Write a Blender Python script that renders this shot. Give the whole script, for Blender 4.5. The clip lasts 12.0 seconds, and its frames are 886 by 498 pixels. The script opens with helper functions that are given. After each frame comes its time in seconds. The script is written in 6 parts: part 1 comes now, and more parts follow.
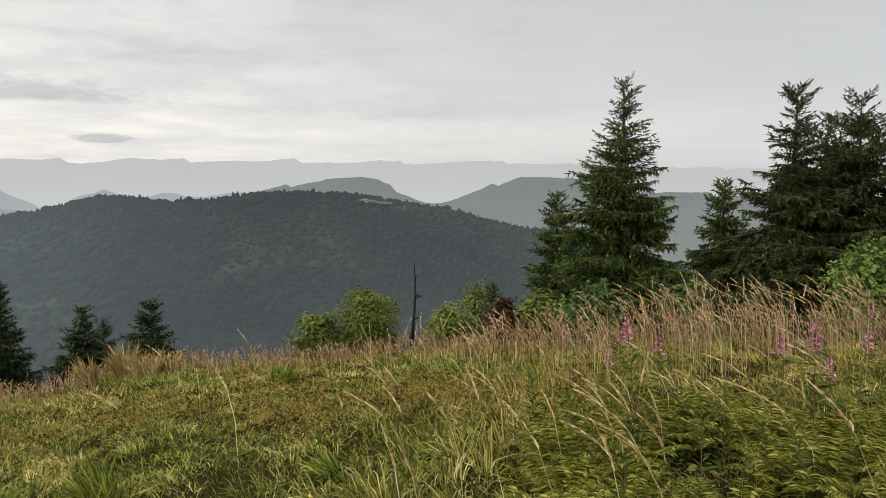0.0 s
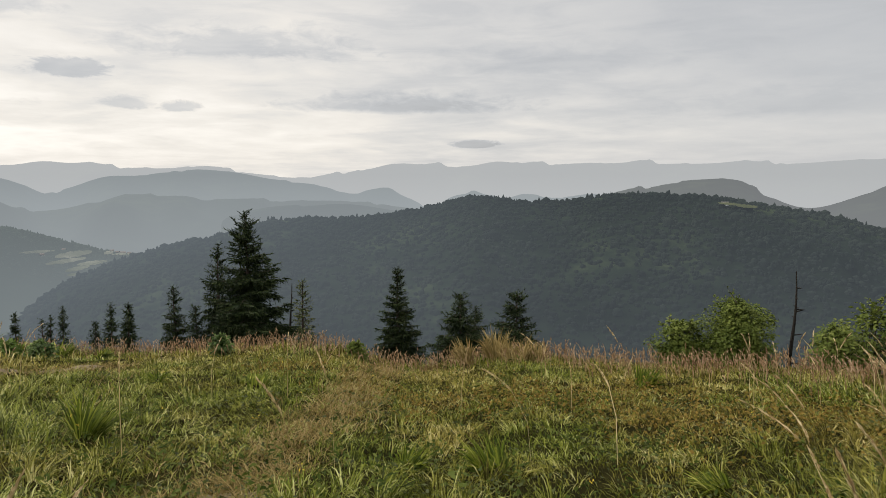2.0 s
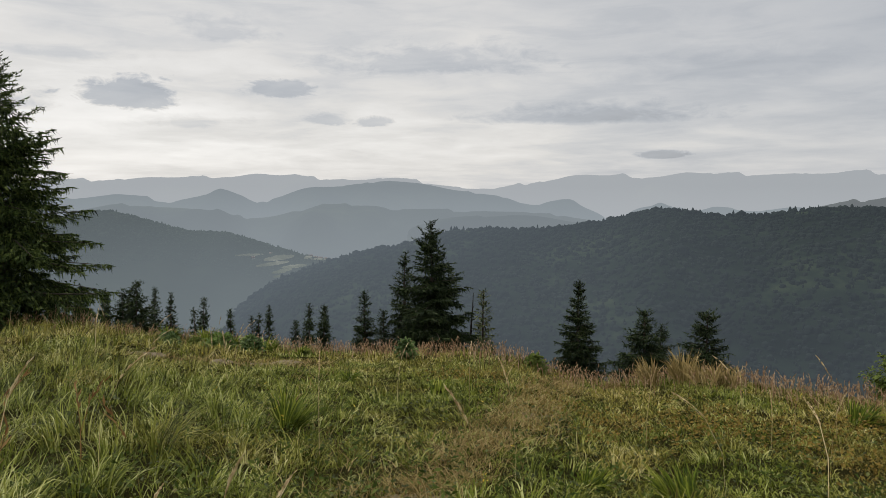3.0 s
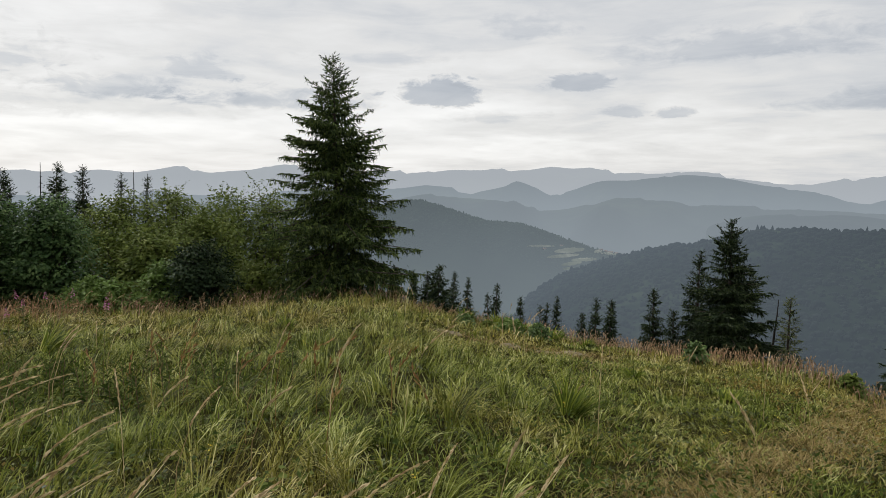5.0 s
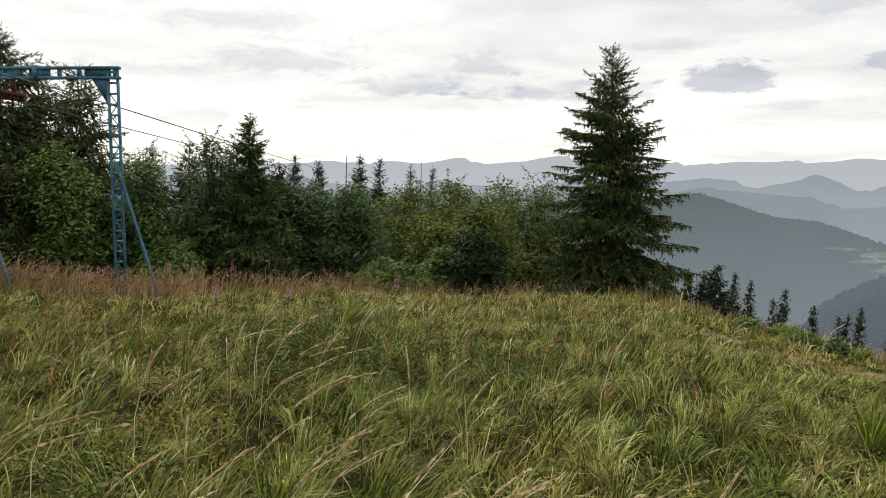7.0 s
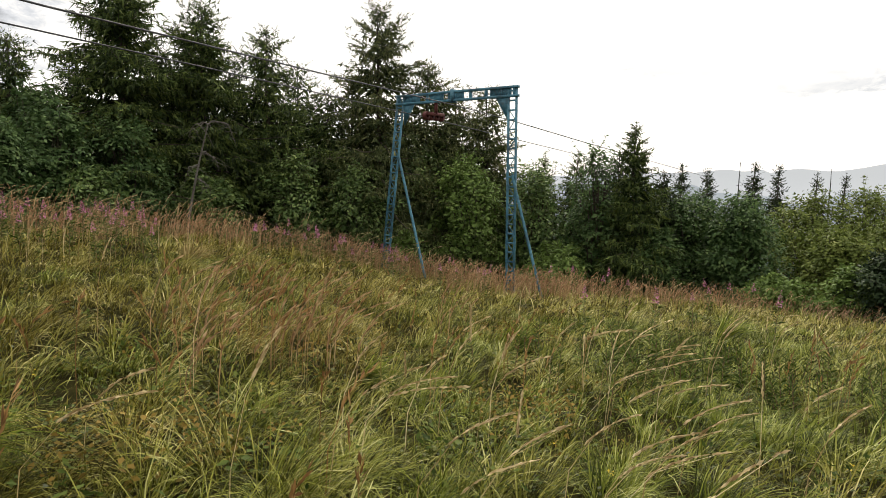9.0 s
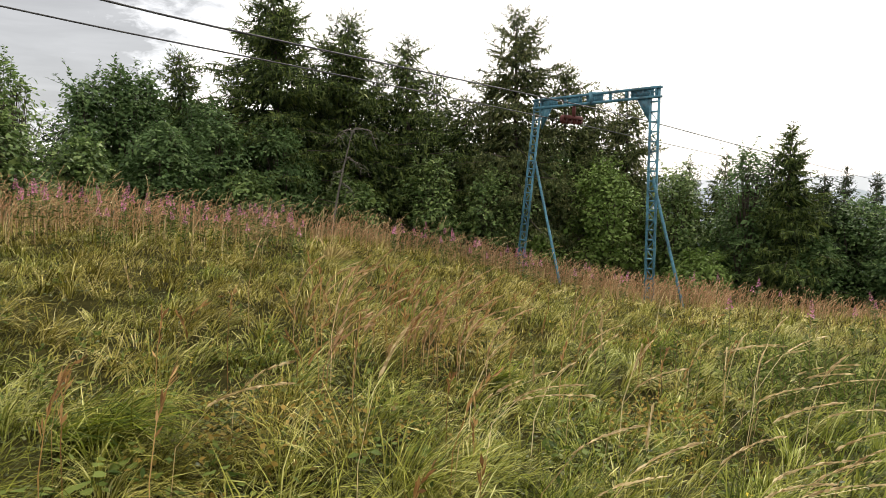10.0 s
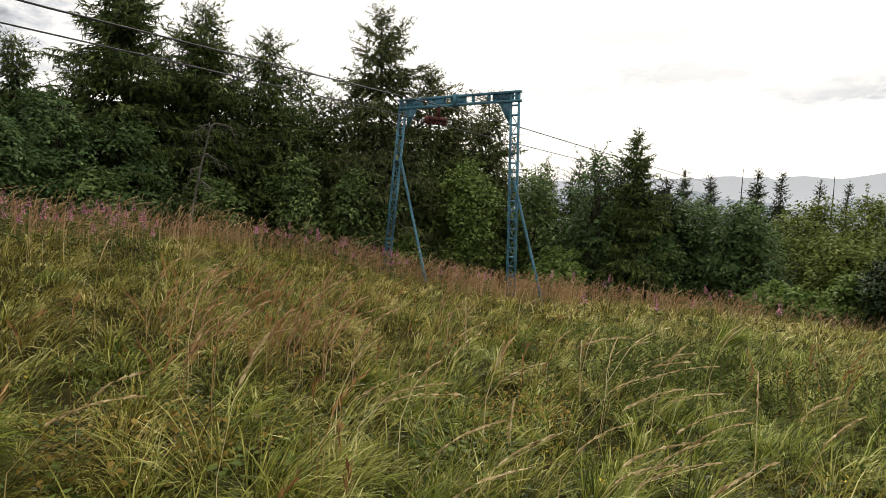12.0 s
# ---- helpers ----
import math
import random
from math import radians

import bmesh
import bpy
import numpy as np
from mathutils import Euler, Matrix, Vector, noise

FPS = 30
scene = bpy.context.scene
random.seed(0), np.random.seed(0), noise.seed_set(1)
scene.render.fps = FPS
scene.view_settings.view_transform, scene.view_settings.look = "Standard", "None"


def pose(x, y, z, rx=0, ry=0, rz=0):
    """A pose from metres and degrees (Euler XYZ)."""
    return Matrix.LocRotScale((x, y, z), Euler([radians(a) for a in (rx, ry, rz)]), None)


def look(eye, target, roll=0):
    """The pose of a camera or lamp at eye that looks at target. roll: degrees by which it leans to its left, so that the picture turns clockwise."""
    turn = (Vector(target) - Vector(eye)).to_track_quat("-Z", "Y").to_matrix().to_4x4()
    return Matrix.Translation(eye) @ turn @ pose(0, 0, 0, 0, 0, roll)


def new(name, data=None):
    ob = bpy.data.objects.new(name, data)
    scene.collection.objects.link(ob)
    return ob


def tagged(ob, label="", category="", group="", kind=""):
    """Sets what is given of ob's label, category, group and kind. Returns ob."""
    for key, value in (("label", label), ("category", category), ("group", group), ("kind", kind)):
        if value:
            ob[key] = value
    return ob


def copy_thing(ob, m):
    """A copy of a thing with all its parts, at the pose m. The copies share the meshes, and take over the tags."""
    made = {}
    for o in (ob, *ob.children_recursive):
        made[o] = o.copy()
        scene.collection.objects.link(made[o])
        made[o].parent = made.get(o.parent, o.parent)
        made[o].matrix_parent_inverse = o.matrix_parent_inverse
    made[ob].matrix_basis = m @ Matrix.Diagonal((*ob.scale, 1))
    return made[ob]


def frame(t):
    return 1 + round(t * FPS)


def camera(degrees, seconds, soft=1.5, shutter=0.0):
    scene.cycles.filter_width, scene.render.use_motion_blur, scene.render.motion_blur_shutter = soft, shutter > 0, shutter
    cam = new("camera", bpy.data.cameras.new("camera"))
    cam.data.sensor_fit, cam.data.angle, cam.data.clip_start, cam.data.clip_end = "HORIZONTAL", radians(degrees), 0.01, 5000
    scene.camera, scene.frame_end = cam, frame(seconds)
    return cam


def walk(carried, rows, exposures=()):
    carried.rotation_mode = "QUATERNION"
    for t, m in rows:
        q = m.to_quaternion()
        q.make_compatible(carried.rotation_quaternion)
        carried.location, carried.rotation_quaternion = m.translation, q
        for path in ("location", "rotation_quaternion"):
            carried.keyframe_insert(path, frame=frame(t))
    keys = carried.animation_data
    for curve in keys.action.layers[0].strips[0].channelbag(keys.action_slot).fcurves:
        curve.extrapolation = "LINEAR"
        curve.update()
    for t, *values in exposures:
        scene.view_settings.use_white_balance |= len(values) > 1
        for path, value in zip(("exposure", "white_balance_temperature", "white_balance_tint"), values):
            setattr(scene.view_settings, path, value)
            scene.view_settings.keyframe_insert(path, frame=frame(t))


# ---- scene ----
cam = camera(64.81, 12.0, soft=0.7)
PATH = [
    (0.0, pose(0.000, -0.000, 1.550, 83.79, -0.26, 0.00)),
    (0.5, pose(-0.074, -0.008, 1.526, 83.83, -0.28, 8.12)),
    (1.0, pose(-0.146, -0.019, 1.535, 83.70, -0.26, 15.08)),
    (1.5, pose(-0.241, -0.013, 1.508, 83.81, -0.24, 21.37)),
    (2.0, pose(-0.311, 0.019, 1.501, 83.88, 0.08, 28.34)),
    (2.5, pose(-0.326, -0.030, 1.515, 84.65, -0.01, 35.52)),
    (3.0, pose(-0.361, -0.003, 1.515, 84.82, 0.03, 43.09)),
    (3.5, pose(-0.322, -0.003, 1.522, 84.99, 0.28, 50.99)),
    (5.5, pose(-0.190, -0.115, 1.558, 83.81, -0.76, 71.13)),
    (6.0, pose(-0.178, -0.123, 1.577, 83.67, -0.80, 76.09)),
    (6.5, pose(-0.194, -0.133, 1.573, 83.64, -0.84, 81.80)),
    (7.0, pose(-0.216, -0.153, 1.580, 83.25, -0.80, 88.69)),
    (9.0, pose(-0.149, 0.110, 1.523, 83.78, -0.21, 119.77)),
    (9.5, pose(-0.170, 0.093, 1.530, 83.86, -0.12, 126.94)),
    (10.0, pose(-0.164, 0.148, 1.525, 84.10, -0.03, 130.93)),
    (10.5, pose(-0.210, 0.159, 1.528, 83.98, -0.37, 131.54)),
    (11.0, pose(-0.246, 0.098, 1.553, 83.87, -0.46, 129.03)),
    (11.5, pose(-0.265, 0.096, 1.553, 83.84, -0.55, 125.36)),
    (12.0, pose(-0.181, 0.147, 1.535, 84.09, -0.73, 120.05)),
]
walk(cam, PATH, exposures=[(0, 0.20, 6850, 9.5), (1, 0.16, 6850, 9.5), (2, -0.05, 6750, 10), (3, -0.27, 6450, 10), (3.5, -0.36, 6350, 10), (5.5, -0.12, 6300, 9.5),
                            (7, 0.06, 6450, 10), (9, 0.44, 6800, 10.5), (10, 0.88, 6850, 11), (11, 0.90, 6850, 11), (11.5, 0.68, 6800, 10.5), (12, 0.32, 6800, 11)])

# ---- world and sun ----
EYE_H = 1.55
world = bpy.data.worlds.new("overcast_sky")
scene.world = world
world.use_nodes = True
wt = world.node_tree
wt.nodes.clear()


def M(tree, op, a, b=None, c=None, clamp=False):
    """A math node; a, b, c are numbers or sockets."""
    n = tree.nodes.new("ShaderNodeMath")
    n.operation = op
    n.use_clamp = clamp
    for i, v in enumerate((a, b, c)):
        if v is None:
            continue
        if isinstance(v, (int, float)):
            n.inputs[i].default_value = v
        else:
            tree.links.new(v, n.inputs[i])
    return n.outputs[0]


def mixc(tree, fac, a, b, blend="MIX"):
    n = tree.nodes.new("ShaderNodeMix")
    n.data_type = "RGBA"
    n.blend_type = blend
    for i, v in ((0, fac), (6, a), (7, b)):
        if isinstance(v, (int, float)):
            n.inputs[i].default_value = v
        elif isinstance(v, tuple):
            n.inputs[i].default_value = (*v, 1)
        else:
            tree.links.new(v, n.inputs[i])
    return n.outputs[2]


def ramp(tree, fac, stops):
    n = tree.nodes.new("ShaderNodeValToRGB")
    els = n.color_ramp.elements
    while len(els) < len(stops):
        els.new(0.5)
    for e, (p, c) in zip(els, stops):
        e.position = p
        e.color = (*c, 1) if isinstance(c, tuple) else (c, c, c, 1)
    tree.links.new(fac, n.inputs[0])
    return n.outputs[0]


def noise_tex(tree, vec, scale, detail=4.0, rough=0.55, distort=0.0):
    n = tree.nodes.new("ShaderNodeTexNoise")
    n.inputs["Scale"].default_value = scale
    n.inputs["Detail"].default_value = detail
    n.inputs["Roughness"].default_value = rough
    n.inputs["Distortion"].default_value = distort
    if vec is not None:
        tree.links.new(vec, n.inputs["Vector"])
    return n.outputs[0]


SUN_AZ, SUN_EL = 110.0, 38.0
# soft clouds that hang low over the ranges: azimuth, elevation, half width, half height, depth
LOW_CLOUDS = [(67, 6.2, 3.3, 1.4, 0.34), (25.8, 2.3, 2.0, 0.42, 0.26), (31.5, 5.3, 11.5, 1.0, 0.27), (0, 4.8, 12.5, 1.4, 0.16), (56.5, 7.4, 2.8, 1.2, 0.24), (49, 5.0, 1.5, 0.5, 0.22), (52.5, 5.2, 2.4, 0.6, 0.16),
          (80, 5.6, 9, 0.9, 0.22), (63, 4.7, 5, 0.7, 0.13), (60.5, 11.3, 4.2, 1.1, 0.15), (92, 6.2, 7, 1.2, 0.22), (44, 9.5, 10, 1.4, 0.17), (108, 3.3, 3, 0.7, 0.16),
          ]
HIGH_CLOUDS = [(86, 7.8, 3, 0.9, 0.12), (72, 9.2, 6, 0.6, 0.1), (20, 8.5, 12, 1.3, 0.1), (98, 4.2, 5, 0.5, 0.12), (176, 10, 29, 22, 0.62), (91, 4.9, 13, 1.3, 0.15), (100, 7.8, 7, 1.4, 0.2), (112, 6.5, 6, 1.0, 0.16), (105, 10.5, 8, 1.2, 0.14)]
tc = wt.nodes.new("ShaderNodeTexCoord")
sep = wt.nodes.new("ShaderNodeSeparateXYZ")
wt.links.new(tc.outputs["Generated"], sep.inputs[0])
DX, DY, DZ = sep.outputs
up = M(wt, "ADD", M(wt, "MAXIMUM", DZ, 0.0), 0.10)
deck = wt.nodes.new("ShaderNodeCombineXYZ")
wt.links.new(M(wt, "DIVIDE", DX, up), deck.inputs[0])
wt.links.new(M(wt, "DIVIDE", DY, up), deck.inputs[1])
azim = M(wt, "MULTIPLY", M(wt, "ARCTAN2", M(wt, "MULTIPLY", DX, -1.0), DY), 57.2958)
elev = M(wt, "MULTIPLY", M(wt, "ARCSINE", DZ), 57.2958)
billow = noise_tex(wt, deck.outputs[0], 0.55, 7.0, 0.58, 0.3)
fine = noise_tex(wt, deck.outputs[0], 1.7, 6.0, 0.55, 0.2)
toward = M(wt, "ADD", M(wt, "MULTIPLY", DX, -math.sin(radians(SUN_AZ))), M(wt, "ADD", M(wt, "MULTIPLY", DY, math.cos(radians(SUN_AZ))), M(wt, "MULTIPLY", DZ, 0.1)))
bright = ramp(wt, M(wt, "MULTIPLY_ADD", toward, 0.5, 0.5), [(0.0, 0.58), (0.345, 0.645), (0.585, 0.72), (0.70, 0.83), (0.80, 0.90), (0.87, 0.93), (0.97, 0.95), (1.0, 0.97)])
shade = M(wt, "MULTIPLY", ramp(wt, billow, [(0.30, 1.08), (0.50, 1.0), (0.66, 0.89)]), ramp(wt, fine, [(0.35, 1.04), (0.62, 0.955)]))
across = wt.nodes.new("ShaderNodeCombineXYZ")
wt.links.new(M(wt, "MULTIPLY", azim, 0.42), across.inputs[0])
wt.links.new(M(wt, "MULTIPLY", elev, 1.0), across.inputs[1])
streak_at = wt.nodes.new("ShaderNodeCombineXYZ")
wt.links.new(M(wt, "MULTIPLY", azim, 0.11), streak_at.inputs[0])
wt.links.new(M(wt, "MULTIPLY", elev, 0.62), streak_at.inputs[1])
streak = noise_tex(wt, streak_at.outputs[0], 1.0, 6.0, 0.58, 0.6)
shade = M(wt, "MULTIPLY", shade, ramp(wt, streak, [(0.36, 1.04), (0.50, 1.0), (0.62, 0.935)]))
puff = noise_tex(wt, across.outputs[0], 1.0, 7.0, 0.62, 0.5)
broad = noise_tex(wt, across.outputs[0], 0.35, 5.0, 0.6, 0.3)
ragged = M(wt, "ADD", M(wt, "MULTIPLY_ADD", puff, 3.2, -1.6), M(wt, "MULTIPLY_ADD", broad, 2.4, -1.2))
for az, el, wa, we, dep in LOW_CLOUDS + HIGH_CLOUDS:
    a = M(wt, "DIVIDE", M(wt, "SUBTRACT", azim, float(az)), float(wa))
    e = M(wt, "DIVIDE", M(wt, "SUBTRACT", elev, float(el)), float(we))
    e = M(wt, "MAXIMUM", M(wt, "MULTIPLY", e, 0.75), M(wt, "MULTIPLY", e, -1.9))
    r2 = M(wt, "ADD", M(wt, "MULTIPLY", a, a), M(wt, "MULTIPLY", e, e))
    torn = 0.3 if wa > 20 else 0.75 if wa > 10 else 1.2
    body = M(wt, "MULTIPLY", M(wt, "SUBTRACT", M(wt, "SUBTRACT", 1.0, M(wt, "POWER", r2, 0.5)), M(wt, "MULTIPLY", ragged, 0.62 * torn)), 2.6 if wa < 3.5 else 4.0 if wa > 20 else 1.5, clamp=True)
    shade = M(wt, "MULTIPLY", shade, M(wt, "SUBTRACT", 1.0, M(wt, "MULTIPLY", body, float(dep))))
calm = M(wt, "DIVIDE", M(wt, "ADD", azim, 8.0), 30.0, clamp=True)
shade = M(wt, "ADD", M(wt, "MULTIPLY", shade, M(wt, "MULTIPLY_ADD", calm, 0.75, 0.25)), M(wt, "MULTIPLY", M(wt, "SUBTRACT", 1.0, calm), 0.69))
low = ramp(wt, M(wt, "DIVIDE", elev, 14.0, clamp=True), [(0.0, 1.04), (0.22, 1.15), (0.5, 1.02), (1.0, 0.95)])
zen = ramp(wt, DZ, [(0.36, 1.0), (0.7, 1.9), (1.0, 2.5)])
value = M(wt, "MULTIPLY", M(wt, "MULTIPLY", bright, shade), M(wt, "MULTIPLY", low, zen))
tint = mixc(wt, M(wt, "MULTIPLY", M(wt, "SUBTRACT", value, 0.60), 3.5, clamp=True), (0.94, 0.977, 1.035), (1.026, 1.0, 0.962))
vcol = wt.nodes.new("ShaderNodeVectorMath")
vcol.operation = "SCALE"
wt.links.new(tint, vcol.inputs[0])
wt.links.new(value, vcol.inputs["Scale"])
cloud_bg = wt.nodes.new("ShaderNodeBackground")
wt.links.new(vcol.outputs[0], cloud_bg.inputs[0])
cloud_bg.inputs[1].default_value = 1.0
sky = wt.nodes.new("ShaderNodeTexSky")
sky.sky_type = "NISHITA"
sky.sun_disc = False
sky.sun_elevation = radians(SUN_EL)
sky.sun_rotation = radians(-SUN_AZ)
sky_bg = wt.nodes.new("ShaderNodeBackground")
wt.links.new(sky.outputs[0], sky_bg.inputs[0])
sky_bg.inputs[1].default_value = 0.10
mixs = wt.nodes.new("ShaderNodeMixShader")
mixs.inputs[0].default_value = 0.94
wt.links.new(sky_bg.outputs[0], mixs.inputs[1])
wt.links.new(cloud_bg.outputs[0], mixs.inputs[2])
wout = wt.nodes.new("ShaderNodeOutputWorld")
wt.links.new(mixs.outputs[0], wout.inputs[0])

sun = new("sun", bpy.data.lights.new("sun", "SUN"))
sun.data.energy = 1.5
sun.data.angle = radians(20)
sun.data.color = (1.0, 0.96, 0.9)
sa, se = radians(SUN_AZ), radians(SUN_EL)
SUN_DIR = Vector((-math.sin(sa) * math.cos(se), math.cos(sa) * math.cos(se), math.sin(se)))
sun.matrix_world = look(SUN_DIR * 50, (0, 0, 0))

# ---- materials ----


def material(name):
    m = bpy.data.materials.new(name)
    m.use_nodes = True
    t = m.node_tree
    t.nodes.clear()
    out = t.nodes.new("ShaderNodeOutputMaterial")
    return m, t, out


def position(t):
    return t.nodes.new("ShaderNodeNewGeometry").outputs["Position"]


def leafy(name, stops, patch=0.6, rough=0.6, through_light=0.3, patch_stops=None, gloss=0.2, own=1.05):
    """Leaves, needles or blades: colour by island and by patch, some light passing through."""
    m, t, out = material(name)
    g = t.nodes.new("ShaderNodeNewGeometry")
    big = noise_tex(t, g.outputs["Position"], patch, 4.0, 0.6)
    k = M(t, "MULTIPLY_ADD", g.outputs["Random Per Island"], own, M(t, "MULTIPLY_ADD", big, 2.25 - own, -0.72), clamp=True)
    if patch_stops:
        tuft = noise_tex(t, g.outputs["Position"], 3.2, 3.0, 0.5)
        k = M(t, "ADD", k, M(t, "MULTIPLY_ADD", tuft, 1.3, -0.65), clamp=True)
    col = ramp(t, k, stops)
    if patch_stops:
        far = noise_tex(t, g.outputs["Position"], patch * 0.33, 3.0, 0.5)
        # grass is greener round one spot, yellower and lighter away from it
        dist = t.nodes.new("ShaderNodeVectorMath")
        dist.operation = "DISTANCE"
        t.links.new(g.outputs["Position"], dist.inputs[0])
        dist.inputs[1].default_value = (-9.0, 2.5, -1.0)
        yellow_shift = M(t, "MULTIPLY_ADD", M(t, "DIVIDE", dist.outputs["Value"], 10.0, clamp=True), 0.29, -0.165)
        col = mixc(t, ramp(t, M(t, "ADD", far, yellow_shift), [(0.46, 0.0), (0.66, 1.0)]), col, ramp(t, k, patch_stops))
    p = t.nodes.new("ShaderNodeBsdfPrincipled")
    t.links.new(col, p.inputs["Base Color"])
    p.inputs["Roughness"].default_value = rough
    p.inputs["Specular IOR Level"].default_value = gloss
    tr = t.nodes.new("ShaderNodeBsdfTranslucent")
    t.links.new(col, tr.inputs[0])
    mx = t.nodes.new("ShaderNodeMixShader")
    mx.inputs[0].default_value = through_light
    t.links.new(p.outputs[0], mx.inputs[1])
    t.links.new(tr.outputs[0], mx.inputs[2])
    t.links.new(mx.outputs[0], out.inputs[0])
    return m


def solid(name, stops, scale=8.0, rough=0.8, bump=0.3, metal=0.0, stretch=(1, 1, 1), spec=0.3):
    m, t, out = material(name)
    pos = position(t)
    mp = t.nodes.new("ShaderNodeMapping")
    mp.inputs["Scale"].default_value = stretch
    t.links.new(pos, mp.inputs[0])
    n1 = noise_tex(t, mp.outputs[0], scale, 5.0, 0.62)
    n2 = noise_tex(t, mp.outputs[0], scale * 0.15, 3.0, 0.5)
    k = M(t, "MULTIPLY_ADD", n1, 0.65, M(t, "MULTIPLY_ADD", n2, 0.7, -0.18), clamp=True)
    p = t.nodes.new("ShaderNodeBsdfPrincipled")
    t.links.new(ramp(t, k, stops), p.inputs["Base Color"])
    p.inputs["Roughness"].default_value = rough
    p.inputs["Metallic"].default_value = metal
    p.inputs["Specular IOR Level"].default_value = spec
    if bump:
        b = t.nodes.new("ShaderNodeBump")
        b.inputs["Strength"].default_value = bump
        b.inputs["Distance"].default_value = 0.02
        t.links.new(n1, b.inputs["Height"])
        t.links.new(b.outputs[0], p.inputs["Normal"])
    t.links.new(p.outputs[0], out.inputs[0])
    return m


def distant(name, stops, air, fac, scale, mist=0.0, single=False, valley=0.0):
    """Far woods with haze put into the surface as glow, more so low in the valleys."""
    m, t, out = material(name)
    pos = position(t)
    n1 = noise_tex(t, pos, scale, 6.0, 0.65)
    n2 = noise_tex(t, pos, scale * 0.12, 4.0, 0.6)
    k = M(t, "MULTIPLY_ADD", n1, 0.6, M(t, "MULTIPLY_ADD", n2, 1.3, -0.5), clamp=True)
    if single:
        own = t.nodes.new("ShaderNodeNewGeometry").outputs["Random Per Island"]
        k = M(t, "MULTIPLY_ADD", own, 0.22, M(t, "MULTIPLY", k, 0.92), clamp=True)
    d = t.nodes.new("ShaderNodeBsdfDiffuse")
    t.links.new(ramp(t, k, stops), d.inputs[0])
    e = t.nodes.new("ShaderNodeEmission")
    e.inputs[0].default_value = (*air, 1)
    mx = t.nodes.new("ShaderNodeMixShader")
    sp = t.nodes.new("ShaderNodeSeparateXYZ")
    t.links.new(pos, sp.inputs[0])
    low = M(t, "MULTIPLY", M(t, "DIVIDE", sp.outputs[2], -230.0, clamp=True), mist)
    # extra haze glow round one point, added to pale the hill's far end
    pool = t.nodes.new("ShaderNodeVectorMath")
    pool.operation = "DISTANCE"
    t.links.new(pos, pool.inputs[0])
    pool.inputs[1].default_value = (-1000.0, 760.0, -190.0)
    haze_pool = M(t, "MULTIPLY", M(t, "SUBTRACT", 1.0, M(t, "DIVIDE", pool.outputs["Value"], 760.0), clamp=True), valley)
    t.links.new(M(t, "ADD", M(t, "ADD", low, fac), haze_pool), mx.inputs[0])
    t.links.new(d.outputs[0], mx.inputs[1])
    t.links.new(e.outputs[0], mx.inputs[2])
    t.links.new(mx.outputs[0], out.inputs[0])
    return m


MAT_NEEDLE = leafy("spruce_needles", [(0.0, (0.020, 0.033, 0.009)), (0.45, (0.053, 0.084, 0.020)), (1.0, (0.165, 0.204, 0.050))], 1.3, 0.6, 0.22)
MAT_NEEDLE_DARK = leafy("dark_spruce_needles", [(0.0, (0.014, 0.025, 0.010)), (0.5, (0.029, 0.047, 0.016)), (1.0, (0.059, 0.077, 0.025))], 1.3, 0.6, 0.15)
MAT_NEEDLE_BROWN = leafy("browning_needles", [(0.0, (0.030, 0.043, 0.014)), (0.45, (0.078, 0.100, 0.032)), (1.0, (0.200, 0.205, 0.082))], 1.3, 0.6, 0.24)
MAT_NEEDLE_OLD = leafy("old_spruce_needles", [(0.0, (0.018, 0.028, 0.009)), (0.45, (0.044, 0.062, 0.018)), (1.0, (0.120, 0.138, 0.046))], 1.3, 0.6, 0.2)
FRESH = {"old_spruce_needles": leafy("old_spruce_young_needles", [(0.0, (0.034, 0.050, 0.015)), (0.5, (0.080, 0.104, 0.030)), (1.0, (0.170, 0.185, 0.066))], 1.3, 0.55, 0.25),
         "spruce_needles": leafy("spruce_young_needles", [(0.0, (0.045, 0.075, 0.018)), (0.5, (0.100, 0.150, 0.034)), (1.0, (0.220, 0.275, 0.075))], 1.3, 0.55, 0.25),
         "dark_spruce_needles": leafy("dark_spruce_young_needles", [(0.0, (0.022, 0.038, 0.013)), (0.5, (0.045, 0.070, 0.022)), (1.0, (0.085, 0.110, 0.036))], 1.3, 0.55, 0.2),
         "browning_needles": leafy("olive_young_needles", [(0.0, (0.045, 0.062, 0.018)), (0.5, (0.105, 0.128, 0.038)), (1.0, (0.225, 0.235, 0.09))], 1.3, 0.55, 0.25)}
MAT_LEAF = leafy("rowan_leaves", [(0.0, (0.050, 0.090, 0.026)), (0.5, (0.122, 0.188, 0.054)), (1.0, (0.300, 0.380, 0.135))], 2.0, 0.45, 0.32, gloss=0.16, own=0.75)
# Darkest thicket copy of the leaves; the thicket's shade is in the colour.
MAT_LEAF_DEEP_SHADE = leafy("deep_shade_leaves", [(0.0, (0.036, 0.070, 0.023)), (0.5, (0.084, 0.142, 0.047)), (1.0, (0.200, 0.275, 0.095))], 2.0, 0.5, 0.36, gloss=0.1, own=0.65)
# Darker copy of the bush leaves: shade is put into the colour, tips yellow.
MAT_BUSH_SHADED = leafy("shaded_bush_leaves", [(0.0, (0.014, 0.026, 0.012)), (0.5, (0.034, 0.056, 0.024)), (0.9, (0.075, 0.105, 0.042)), (1.0, (0.24, 0.23, 0.06))], 2.0, 0.55, 0.2, gloss=0.08, own=0.8)
